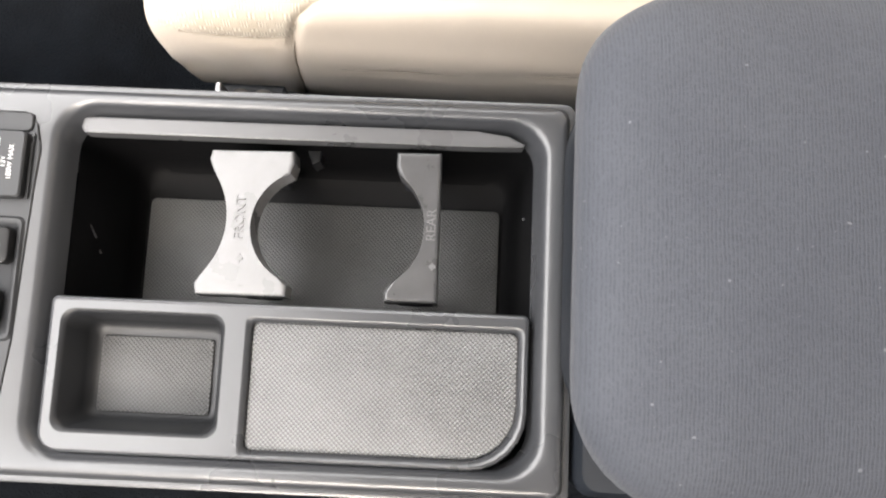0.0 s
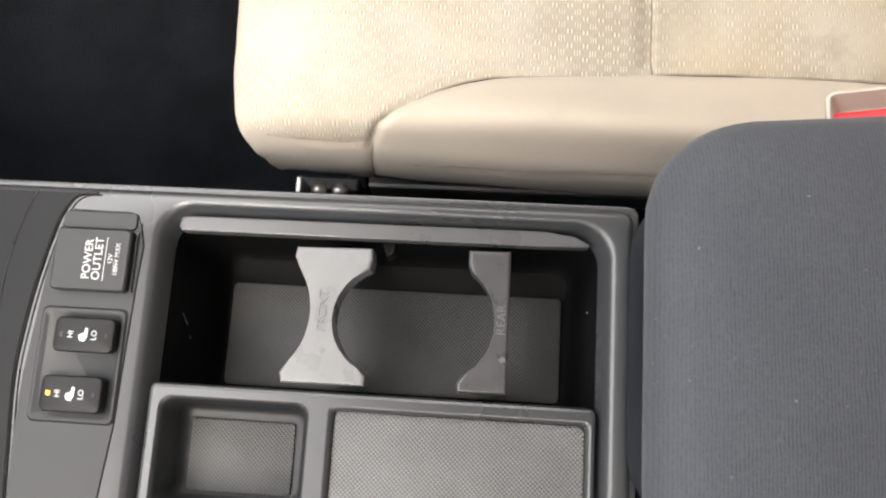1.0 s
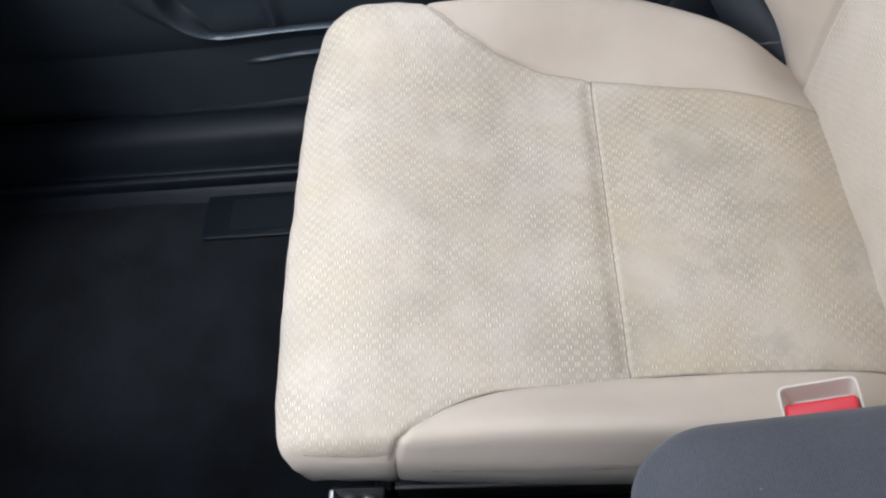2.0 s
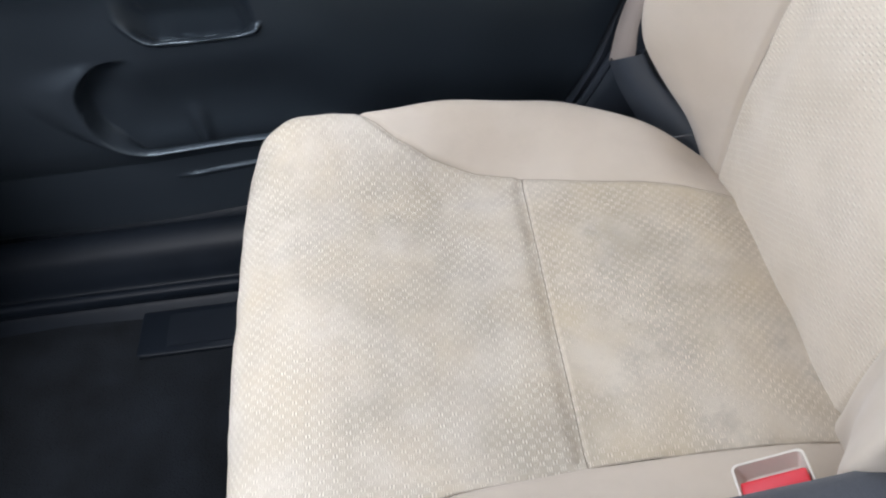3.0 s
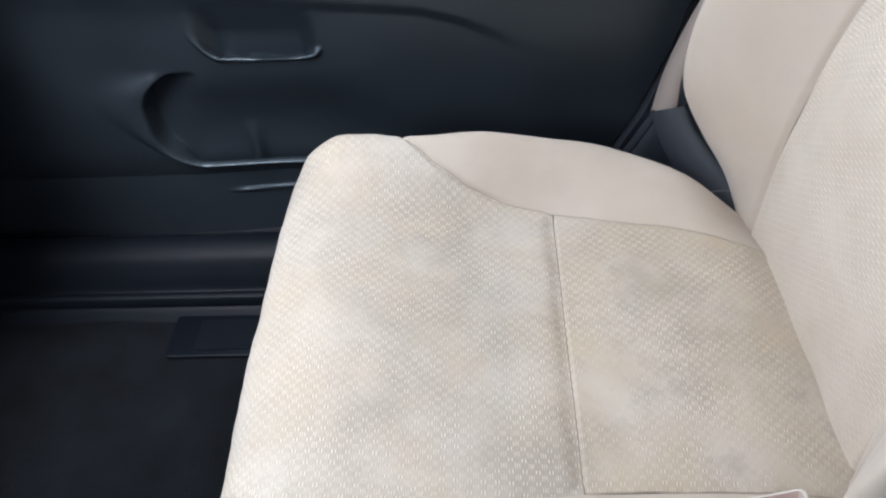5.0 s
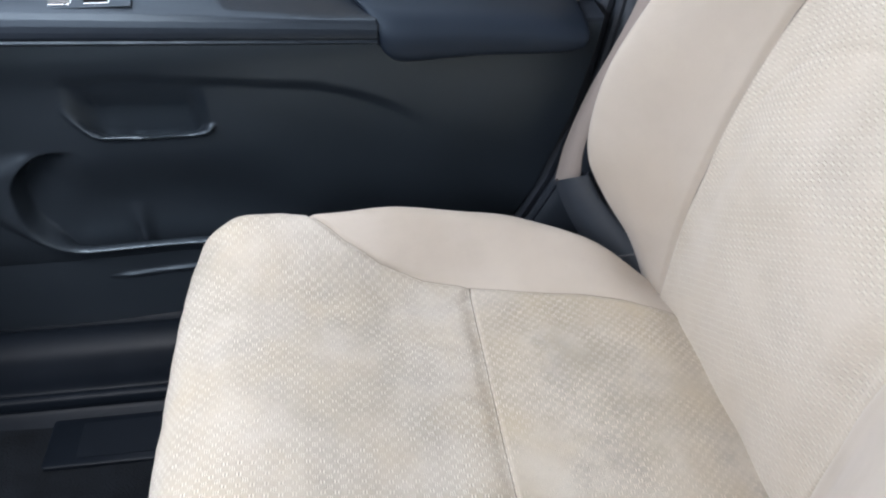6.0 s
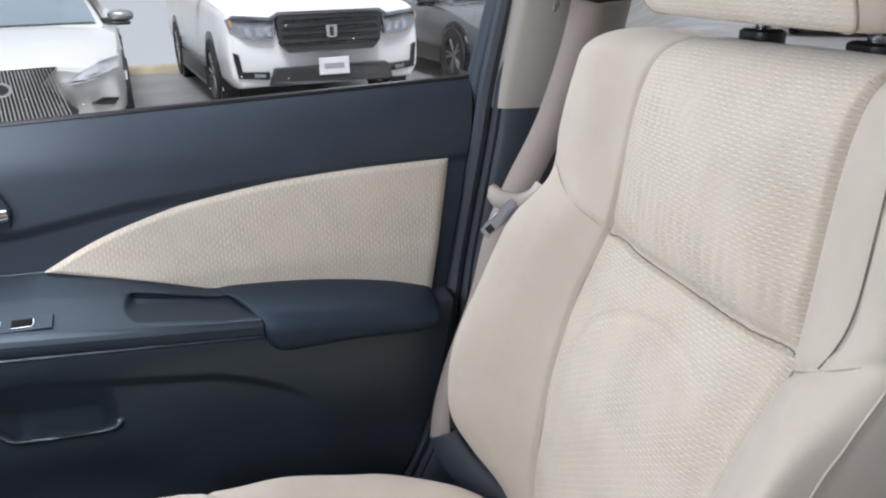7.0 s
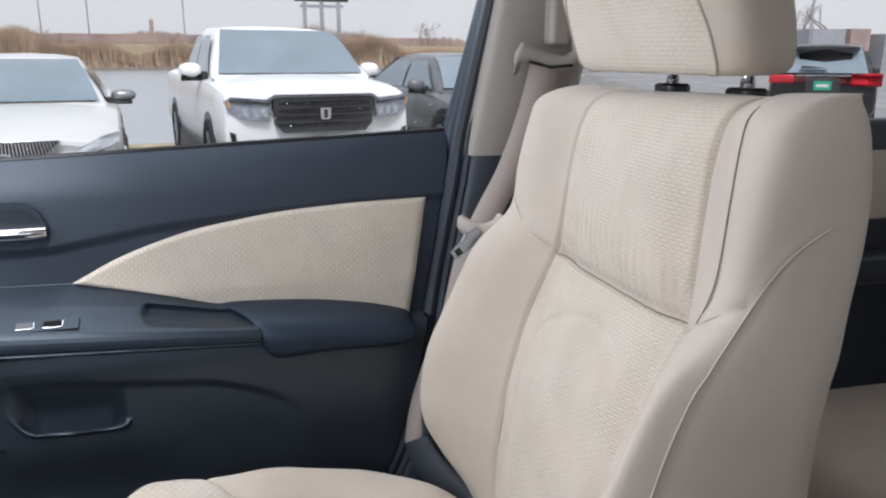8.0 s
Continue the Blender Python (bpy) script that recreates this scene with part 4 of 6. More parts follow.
def control_panel():
    p = thing("switch_panel", "black console panel with a power outlet and two seat heater switches", "switch panel")
    line = [(-.1985, .0068), (-.2060, .0140), (-.2445, .0145), (-.2500, .006), (-.2555, -.0231), (-.2585, -.0601), (-.2612, -.0922), (-.2612, -.1349), (-.2570, -.190), (-.2060, -.190), (-.2033, -.161), (-.1993, -.1195), (-.1979, -.0648), (-.1965, -.0263), (-.1952, -.0076)]
    part("panel", slab(line[::-1], TOP - .004, TOP + .0009, bevel=.0005), panel_black, p)
    ring = [(x, y, TOP + .0002) for x, y in line]
    part("gap_line", tube(ring + ring[:1], .0007, gloss_black, "gap_line", 6), None, p)
    o = part("power_outlet_cover", nested([rrect(-.2495, -.2005, -.0385, .0015, .0035, z) for z in (TOP + .000, TOP + .0065)] + [rrect(-.2485, -.2015, -.0375, .0005, .003, TOP + .0075)], panel_black, "power_outlet_cover", False, True), None, p, "flap marked power outlet")
    part("hinge_strip", nested([rrect(-.2495, -.2005, .0022, .0135, .003, z) for z in (TOP + .000, TOP + .0018)] + [rrect(-.249, -.201, .0027, .013, .003, TOP + .0024)], panel_black, "hinge_strip", False, True), None, o)
    z = TOP + .0078
    letters("POWER", .0074, pose(-.2265, -.0185, z, 0, 0, 90), print_white, o, "lettering", .0001)
    letters("OUTLET", .0074, pose(-.2200, -.0180, z, 0, 0, 90), print_white, o, "lettering", .0001)
    part("line", box(-.2156, -.2152, -.032, -.004, z - .0001, z + .0001), print_white, o)
    letters("12V", .0042, pose(-.2120, -.0180, z, 0, 0, 90), print_white, o, "lettering", .0001)
    letters("180W MAX", .0042, pose(-.2078, -.0180, z, 0, 0, 90), print_white, o, "lettering", .0001)
    part("gap", box(-.2000, -.1985, -.038, .001, TOP + .0018, TOP + .0026), gloss_black, o)
    part("switch_well", nested([rrect(-.2545, -.1985, -.1205, -.0485, .004, TOP + .0008), rrect(-.2532, -.1998, -.1192, -.0498, .004, TOP + .0024), rrect(-.2515, -.2015, -.1175, -.0515, .003, TOP + .0024), rrect(-.2500, -.2030, -.1160, -.0530, .003, TOP + .0011)], panel_black, "switch_well", False, True), None, p)
    for x, y0, y1, lit in ((-.2415, -.0770, -.0555, False), (-.2445, -.1135, -.0915, True)):
        s = part("heater_switch", nested([rrect(x, x + .039, y0, y1, .004, z) for z in (TOP + .002, TOP + .0065)] + [rrect(x + .0006, x + .0384, y0 + .0006, y1 - .0006, .0038, TOP + .0078), rrect(x + .002, x + .037, y0 + .002, y1 - .002, .003, TOP + .0084)], button_black, "heater_switch", False, True), None, p, "lit amber at HI" if lit else "")
        z, ym = TOP + .0086, (y0 + y1) / 2
        letters("HI", .0048, pose(x + .0115, ym, z, 0, 0, 90), print_white, s, "lettering", .0001)
        letters("LO", .0048, pose(x + .0265, ym, z, 0, 0, 90), print_white, s, "lettering", .0001)
        sym = [(x + .0165, ym - .0010), (x + .0175, ym - .0035), (x + .0205, ym - .0042), (x + .0220, ym - .0015), (x + .0222, ym + .0040), (x + .0205, ym + .0045), (x + .0198, ym + .0008), (x + .0178, ym + .0008)]
        part("seat_symbol", slab(sym, z - .0001, z + .0001), print_white, s)
        part("indicator", box(x + .0046, x + .0066, ym - .0013, ym + .0013, z - .0002, z + .0002), amber_lamp if lit else gloss_black, s, "glowing amber" if lit else "")
        part("indicator", box(x + .0335, x + .0345, ym - .0012, ym + .0012, z - .0002, z + .0001), gloss_black, s)


control_panel()

# the cover ahead of the panel, its groove and seam
cover = [(-.2313, .0262), (-.2437, .0240), (-.2517, .0139), (-.2567, -.0022), (-.2626, -.0317), (-.2662, -.0605), (-.2681, -.0926), (-.2650, -.1351), (-.2600, -.190)]
curve = spline(np.array(cover), np.linspace(0, 8, 50))
part("front_cover", slab([tuple(q) for q in curve] + [(-.4135, -.190), (-.4135, .0255)], TOP - .002, TOP + .0008, bevel=.0004), nose_black, console, "grained black cover")
part("groove", tube([(x + .0012, y, TOP + .0001) for x, y in curve], .0011, gloss_black, "groove", 6), None, console)
part("groove", tube([(x + .0042, y - .001, TOP + .0000) for x, y in curve], .0006, gloss_black, "groove", 6), None, console)
seam_pts = spline(np.array([(-.2701, .0260), (-.274, .0183), (-.2787, .001), (-.2819, -.0182), (-.2840, -.045), (-.2850, -.19)]), np.linspace(0, 5, 30))
part("groove", tube([(x, y, TOP + .0008) for x, y in seam_pts], .0007, gloss_black, "groove", 6), None, console)

# the console's nose runs forward and up to the dashboard
nose = []
for x, w, z in ((-.424, 0, TOP - .004), (-.46, .006, TOP + .004), (-.56, .012, TOP + .05), (-.80, .02, TOP + .16)):
    lp = [(x, -.197 - w, -.03), (x, -.197 - w, z - .02), (x, -.190 - w, z - .004), (x, -.175, z), (x, -.08, z + .001), (x, .010, z), (x, .026 + w, z - .004), (x, .033 + w, z - .02), (x, .033 + w, -.03)]
    nose.append(lp)
part("nose", nested(nose, nose_black, "nose"), None, console, "grained black front end")


def armrest_lid():
    a = thing("armrest_lid", "dark blue-grey ribbed cloth armrest lid of the console", "armrest")
    def r(g, z, q=.052):
        ring = rrect(.104 + g, .420 - g, -.180 + g, .052 - g, (.03, max(q - .006, .008), q, max(q - .006, .008)), z, 10)
        return [(x, y + .0145 * min(1.6, max(0, x - .125) / .11) * max(0, y + .18) / .232, z) for x, y, z in ring]

    loops = [r(.014, .288, .046), r(.009, .292, .050), r(.004, .304), r(.001, .314), r(0, .324), r(.0025, .334), r(.009, .3425, .048), r(.018, .3475, .042), r(.034, .3510, .034), r(.062, .3535, .022), r(.095, .3545, .010)]
    part("pad", nested(loops, lid_cloth, "pad", False, True), None, a)
    part("base", nested([rrect(.112, .415, -.160, .044, .046, z, 10) for z in (.236, .290)], black, "base"), None, a, "black plastic lower shell")
    return a


armrest_lid()
solid("console_box", nested([rrect(.1225, .46, -.192, .030, .010, z) for z in (-.03, .226)] + [rrect(.126, .456, -.188, .026, .010, .2325)], black, "console_box", False, True), None, "grained black console storage box under the armrest", "console")

# ---- passenger door ----
def hump(d, w):
    return np.exp(-((d / w) ** 2))


def door_end(z):
    """The slanted rear edge of the door trim."""
    return np.interp(z, [-.02, .06, .125, .183, .28, .40, .62, .70], [.150, .186, .222, .250, .283, .308, .350, .362])


def door_top(X):
    """The window sill climbs a little towards the rear."""
    return .680 + .0447 * X


INSERT_TOP = [(-.1975, .497), (-.150, .522), (-.110, .539), (-.055, .557), (-.008, .568), (.090, .583), (.195, .591), (.319, .595)]


PROFILE_Z = np.linspace(-.06, .74, 401)
PROFILE_Y = np.interp(PROFILE_Z, [-.06, -.02, .02, .05, .08, .11, .14, .18, .38, .42, .46, .50, .55, .60, .63, .65, .67, .685, .695, .700, .74], [.707, .700, .694, .686, .676, .664, .6575, .655, .655, .665, .697, .702, .706, .713, .7165, .7215, .7300, .7385, .7455, .7495, .79])
for _ in range(2):
    PROFILE_Y[4:-4] = np.convolve(PROFILE_Y, np.ones(9) / 9, "valid")


def door_base(Z):
    """The trim's profile from the sill to the window."""
    return np.interp(Z, PROFILE_Z, PROFILE_Y)


def door_plain(X, Z):
    """The trim's face without its shelf and hollows."""
    # the upper part stands proud; its edge meets the cloth's upper edge and follows it
    line = np.interp(X, [-.60, -.223, -.155, -.093, -.04, 0, .090, .195, .36], [.528, .541, .552, .563, .568, .571, .580, .588, .592])
    return door_base(Z) - .0055 * step(Z, line - .005, line + .011)


def door_brow(X):
    """The upper edge of the hard lower field."""
    return np.interp(X, [-.60, -.35, -.226, -.016, .032, .071, .10, .14, .30], [.352, .366, .370, .349, .335, .318, .300, .285, .25])


def lip_height(X):
    """The height of the upper pocket's lip."""
    return np.interp(X, [-.289, -.275, -.259, -.203, -.152, -.141], [.318, .300, .291, .2872, .2885, .295])


def gap_to(X, Z, line):
    """Distance in the door's plane from a drawn line, and how far along it the nearest point lies, 0 to 1."""
    fine = spline(np.array(line), np.linspace(0, len(line) - 1, 14 * len(line)))
    best, along = np.full(X.shape, 9.0), np.zeros(X.shape)
    for i, (x, z) in enumerate(fine):
        d = np.hypot(X - x, Z - z)
        along = np.where(d < best, i / (len(fine) - 1), along)
        best = np.minimum(best, d)
    return best, along


def shelf_lines(X):
    """Heights of the switch shelf's lower edge, front edge and rear edge; it falls towards the rear."""
    x = np.maximum(X, -.45)
    low, front = .4135 - .042 * (x - .036), .4350 - .058 * (x - .037)
    rear = np.interp(X, [-.80, -.1975, -.116, -.048, -.005, .075], [.507, .499, .486, .468, .4555, .453])
    return low, front, rear


def door_depth(X, Z):
    """How far out the trim's face lies."""
    Y = door_plain(X, Z)
    # the switch shelf
    low, front, rear = shelf_lines(X)
    Zs = np.where(Z < low, .4145 + Z - low, np.where(Z < front, .4145 + (Z - low) / (front - low) * .0265, .441 + (Z - front) / (rear - front) * .053))
    shelf = np.interp(Zs, [.396, .404, .410, .414, .426, .432, .438, .443, .448, .470, .494, .496], [.668, .640, .616, .6105, .6105, .6115, .6140, .6185, .6255, .662, .708, .9])
    Y = np.where(X < .060, np.minimum(Y, shelf), Y)
    Y += .0030 * hump(Zs - .4165, .0022) * (X < .06)
    # sunk behind the padded rest, so that the cloth runs down to it
    Y = np.where((X > .055) & (Z > .408), np.maximum(Y, .7035), Y)
    # the shallow pull cup behind the switches
    tip = -.108 + .020 * np.clip((.462 - Zs) / .018, 0, 1) ** 2
    inside = step(X, tip, tip + .012) * step(Zs, .4470, .4500) * (1 - step(Zs, .4660, .4765)) * (X < .06)
    Y = Y + inside * (.006 + .016 * step(Zs, .449, .460))
    # the sunk lower field
    Y += .0058 * step(door_brow(X) - Z, -.002, .017) * (1 - step(X, .02, .13)) * step(X, -.36, -.20)
    # the map pocket: a hollow with a rounded front end and a swelling flange round it
    qx, qz = np.maximum(0, -.316 - X), np.maximum(0, np.abs(Z - .200) - .010)
    d = np.hypot(qx, qz) - .062
    open_top = 1 - step(Z, .17, .27) * step(X, -.35, -.29)
    Y += .024 * (1 - step(d, -.007, .003)) * open_top * (1 - step(X, -.16, -.02))
    wide = .013 + .060 * step(-X, .33, .45) * step(Z, .11, .24)
    Y -= .0085 * step(d, -.003, .003) * (1 - step(d, .35 * wide, wide)) * (1 - step(X, -.10, .05)) * (1 - step(Z, .245, .29)) * (1 - step(Z, .15, .24) * step(X, -.36, -.33))
    # a moulded rib deep in the pocket
    Y -= .009 * hump(X + .255, .006 + .16 * np.maximum(0, Z - .135)) * step(Z, .128, .140) * (1 - step(Z, .150, .185))
    # the lip of the upper pocket mouth, curling up at both ends
    g, t = gap_to(X, Z, [(-.297, .338), (-.289, .318), (-.275, .300), (-.259, .2910), (-.203, .2872), (-.152, .2885), (-.142, .2920), (-.137, .2960)])
    firm = step(t, 0, .45) * (1 - .7 * step(t, .9, 1))
    Y -= .0070 * hump(g, .0032) * firm
    bow = lip_height(X)
    mouth = step(X, -.292, -.262) * (1 - step(X, -.165, -.138))
    Y += .018 * step(Z, bow + .001, bow + .006) * (1 - step(Z, bow + .012, bow + .070)) * mouth
    # a narrow slit low down
    Y -= .0045 * hump(Z - .070 - .04 * (X + .25), .0030) * step(X, -.318, -.285)
    return Y


def door_troughs(X, Z):
    """How far the bottoms of the two pockets drop behind their lips."""
    d = np.hypot(np.maximum(0, -.316 - X), np.maximum(0, np.abs(Z - .200) - .010)) - .062
    low = (1 - step(d, -.007, .001)) * (1 - step(Z, .140, .176)) * step(X, -.362, -.335) * (1 - step(X, -.16, -.06))
    bow = lip_height(X)
    high = step(Z, bow + .0015, bow + .0060) * (1 - step(Z, bow + .009, bow + .030)) * step(X, -.284, -.262) * (1 - step(X, -.165, -.146))
    return -.030 * low - .018 * high


def door_grid(x0, nx, zs):
    Z = np.repeat(np.asarray(zs)[:, None], nx, 1)
    X = x0 + np.linspace(0, 1, nx)[None] * (door_end(Z) - x0)
    rise = (door_top(X) - .70) * step(Z, .58, .70)
    return np.stack([X, door_depth(X, Z), Z + rise + door_troughs(X, Z)], 2)


def front_door():
    d = thing("front_door", "black front passenger door with beige cloth insert and padded armrest", "car door")
    P = door_grid(-.80, 560, np.unique(np.concatenate([np.linspace(-.045, .70, 310), np.linspace(.10, .34, 70), np.linspace(.402, .500, 110), np.linspace(.69, .70, 8)])))
    me = sheet(P, black_soft, "trim_panel")
    me.materials.append(shelf_plastic)
    me.materials.append(lower_black)
    at = np.empty(len(me.polygons) * 3)
    me.polygons.foreach_get("center", at)
    fx, fy, fz = at.reshape(-1, 3).T
    low, front, rear = shelf_lines(fx)
    kind = np.where(fz < .402, 2, 0)
    kind = np.where((fx < .06) & (fz > low - .016) & (fz < rear) & (fy < door_plain(fx, fz) - .002), 1, kind)
    kind = np.where((fx < .06) & (fz > front) & (fz < rear), 1, kind)
    me.polygons.foreach_set("material_index", kind.astype(np.int32))
    part("trim_panel", me, None, d, "dark grained plastic")
    # rear edge and sill return
    e = P[:, -1]
    part("edge_return", sheet(np.stack([e, e + (.006, .012, 0), e + (.008, .09, 0)], 1), black, "edge_return"), None, d)
    # the cloth insert
    lo = np.array([(-.1980, .496), (-.143, .484), (-.06, .464), (-.008, .448), (.04, .443), (.073, .437), (.174, .424), (.286, .402)])
    hi = np.array(INSERT_TOP)
    n, m = 220, 70
    s = np.linspace(0, 1, n)
    L, U = spline(lo, s * 7), spline(hi, s * 7)
    w = np.linspace(0, 1, m)
    XZ = L[:, None] * (1 - w)[None, :, None] + U[:, None] * w[None, :, None]
    rim = np.minimum(np.minimum(w, 1 - w)[None] * np.linalg.norm(U - L, axis=1)[:, None], np.minimum(s * .5, (1 - s) * .5)[:, None])
    Yb = door_base(np.clip(XZ[..., 1], .475, .70)) - .0048
    Y = Yb + .002 - .0055 * np.clip(rim / .006, 0, 1) ** .5
    g = np.stack([XZ[..., 0], Y, XZ[..., 1]], 2)
    part("cloth_insert", sheet(g, cloth_door, "cloth_insert", np.stack([g[..., 0], g[..., 2]], 2)), None, d, "beige patterned cloth")
    # the padded elbow rest
    sec = np.array([(.706, .459), (.680, .4585), (.650, .454), (.622, .444), (.607, .426), (.605, .406), (.612, .390), (.640, .379), (.690, .375)])
    rows = []
    x_front = np.array([-.010, .000, .020, .037, .046, .052, .062, .067, .070])
    x_end = np.array([.289, .289, .288, .287, .286, .280, .268, .262, .262])
    # its top falls towards the rear
    fall = lambda t, z: np.interp(t, [0, .19, .48, .77, .98, 1], [.003, .006, .014, .026, .039, .040]) * np.clip((z - .392) / .066, 0, 1)
    for t, k, drop in ((0, .70, .003), (.02, .88, .002), (.05, .96, .001), (.13, 1.0, .0), (.32, 1.0, -.002), (.52, 1.0, -.003), (.76, 1.0, -.002), (.92, .97, .000), (.98, .88, .002), (1.0, .45, .006)):
        rows.append([(x_front[j] + t * (x_end[j] - x_front[j]), .706 + (y - .706) * k, .424 + (z - .424) * (.60 + .40 * k) - drop - fall(t, z)) for j, (y, z) in enumerate(sec)])
    t = np.linspace(0, 9, 70)
    R = spline(np.array(rows), t)
    R = np.stack([spline(r, np.linspace(0, 8, 50)) for r in R])
    part("armrest", sheet(R, pad_vinyl, "armrest"), None, d, "padded dark vinyl")
    # inner handle
    h = part("inner_handle", slab([(-.305, .617), (-.248, .615), (-.231, .602), (-.2195, .578), (-.223, .557), (-.240, .549), (-.305, .549)], .6990, .7065, "xz", .0012), black_soft, d, "dark bezel with chrome lever")
    part("lever", tube([(-.305, .693, .575), (-.27, .690, .573), (-.24, .692, .573), (-.226, .700, .572)], .0090, chrome, "lever", 10), None, h, "chrome")
    part("hollow", slab([(-.304, .608), (-.250, .606), (-.237, .597), (-.231, .583), (-.304, .583)], .6978, .6992, "xz"), black, h)
    # window switches on the shelf
    plate = pose(-.226, .6305, .4612, 31, 0, 0)
    bm = box(-.044, .044, -.0095, .0095, -.0030, .0003, .0005)
    bm.transform(plate)
    part("switch_plate", bm, shelf_plastic, d)
    for x, wide, mat in ((-.022, .020, satin_dim), (.012, .023, well_black)):
        bm = box(x - wide / 2, x + wide / 2, -.0052, .0052, -.002, .0022, .0010)
        bm.transform(plate)
        sw = part("window_switch", bm, mat, d, "grey rocker" if mat is satin_dim else "")
        for a, b, c, e in ((x + wide / 2 + .0001, x + wide / 2 + .0008, -.0055, .0055), (x - wide / 2, x + wide / 2, -.0062, -.0055)):
            bm = box(a, b, c, e, .0002, .0016, .0002)
            bm.transform(plate)
            part("chrome_edge", bm, chrome, sw, "chrome")
    # window: pane, sill seal and frame
    gl = np.array([[(x, .752 - .10 * max(0, z - .70) - .0, z) for x in np.linspace(-.80, .380 + .245 * (z - .70), 5)] for z in np.linspace(.67, 1.12, 6)])
    pane = part("window_pane", sheet(gl, window_glass, "window_pane"), None, d, "clear glass with a few droplets")
    pane.visible_shadow = False
    sx = np.linspace(-.80, .368, 30)
    part("sill_seal", tube([(x, .747, door_top(x) - .001) for x in sx], .0045, gloss_black, "sill_seal"), None, d)
    part("outer_skin", slab([(-.80, -.08), (.26, -.08), (.36, .50), (-.80, .50)], .760, .80, "xz"), dark_paint, d, "dark grey painted metal")
    part("outer_sill", slab([(-.80, .50), (.39, .50), (.39, .678), (-.80, .625)], .758, .80, "xz"), dark_paint, d)
    fr = np.array([[(.362 + .245 * (z - .70) + a, .738 - .10 * max(0, z - .70) + b, z) for a, b in ((0, .022), (-.002, .004), (.006, -.006), (.020, -.008), (.030, -.002), (.034, .03))] for z in np.linspace(.66, 1.13, 12)])
    part("window_frame", sheet(fr, black_soft, "window_frame"), None, d, "black upright frame")
    drops = np.random.RandomState(5)
    bm = bmesh.new()
    for _ in range(26):
        x = drops.uniform(-.30, .36)
        z = door_top(x) + .006 + abs(drops.normal(0, .03))
        bmesh.ops.create_icosphere(bm, subdivisions=1, radius=drops.uniform(.0007, .0014), matrix=Matrix.Translation((x, .7515 - .10 * (z - .70), z)))
    part("droplets", bm, chrome, pane, "small rain drops", True)


front_door()

# ---- pillar, sill, floor and shell ----
def pillar():
    p = thing("pillar_trim", "door pillar trim, beige above and black below", "pillar trim", kind="structure")

    def skin(zs, grow, mat, name, label, shift=0):
        g = np.array([[(door_end(min(z, .66)) + .030 + shift + .165 * max(0, z - .66) + a, .715 - .11 * max(0, z - .66) + b - grow - .045 * min(1, max(0, (.45 - z) / .25)), z)
                       for a, b in ((-.010, .06), (-.006, .004), (.004, -.018), (.020, -.026), (.050, -.030), (.095, -.028), (.150, -.020), (.185, .03))] for z in zs])
        g = np.stack([spline(r, np.linspace(0, 7, 40)) for r in g])
        part(name, sheet(g, mat, name), None, p, label)

    skin(np.linspace(-.03, .664, 30), 0, pillar_slate, "lower_trim", "black plastic")
    skin(np.linspace(.660, 1.15, 30), .003, trim_taupe, "upper_trim", "beige plastic", -.005)
    g = np.array([[(door_end(min(z, .70)) + a + .245 * max(0, z - .70), .742 - .10 * max(0, z - .68), z) for a in (-.03 + .05 * step(np.array(z), .655, .675), .04, .09)] for z in np.linspace(-.06, 1.12, 20)])
    part("jamb", sheet(g, rubber, "jamb"), None, p, "black inner jamb")
    zs = np.linspace(.02, 1.12, 40)
    for off, r, y in ((.0130, .0110, .710), (.0290, .0062, .701)):
        part("weatherstrip", tube([(door_end(min(z, .70)) + off + .20 * max(0, z - .70), y - .10 * max(0, z - .68) - .042 * min(1, max(0, (.45 - z) / .25)), z) for z in zs], r, rubber, "weatherstrip"), None, p, "black rubber seal")


pillar()
sill = [(.505, -.040), (.530, -.030), (.529, -.022), (.531, -.010), (.540, -.0085), (.548, -.020), (.556, -.022), (.566, .000), (.580, .022), (.600, .032), (.618, .030), (.626, .012), (.648, -.014), (.672, -.012), (.700, .020)]
g = np.array([[(x, y, z) for y, z in sill] for x in np.linspace(-.95, .60, 12)])
g = np.stack([spline(r, np.linspace(0, 14, 104)) for r in g])
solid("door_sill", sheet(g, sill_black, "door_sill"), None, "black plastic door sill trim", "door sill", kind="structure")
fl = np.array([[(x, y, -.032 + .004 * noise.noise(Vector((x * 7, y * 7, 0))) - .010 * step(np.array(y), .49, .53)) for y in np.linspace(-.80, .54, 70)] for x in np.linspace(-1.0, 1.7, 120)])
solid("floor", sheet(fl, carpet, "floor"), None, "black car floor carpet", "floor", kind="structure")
plate = thing("heel_plate", "black vinyl plate sewn to the floor carpet", "floor plate")
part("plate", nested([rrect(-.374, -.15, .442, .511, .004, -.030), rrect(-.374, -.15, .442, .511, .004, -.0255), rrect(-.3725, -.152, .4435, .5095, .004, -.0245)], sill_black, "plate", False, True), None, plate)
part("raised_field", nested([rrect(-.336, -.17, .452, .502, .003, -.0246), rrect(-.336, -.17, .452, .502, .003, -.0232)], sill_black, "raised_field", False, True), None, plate)

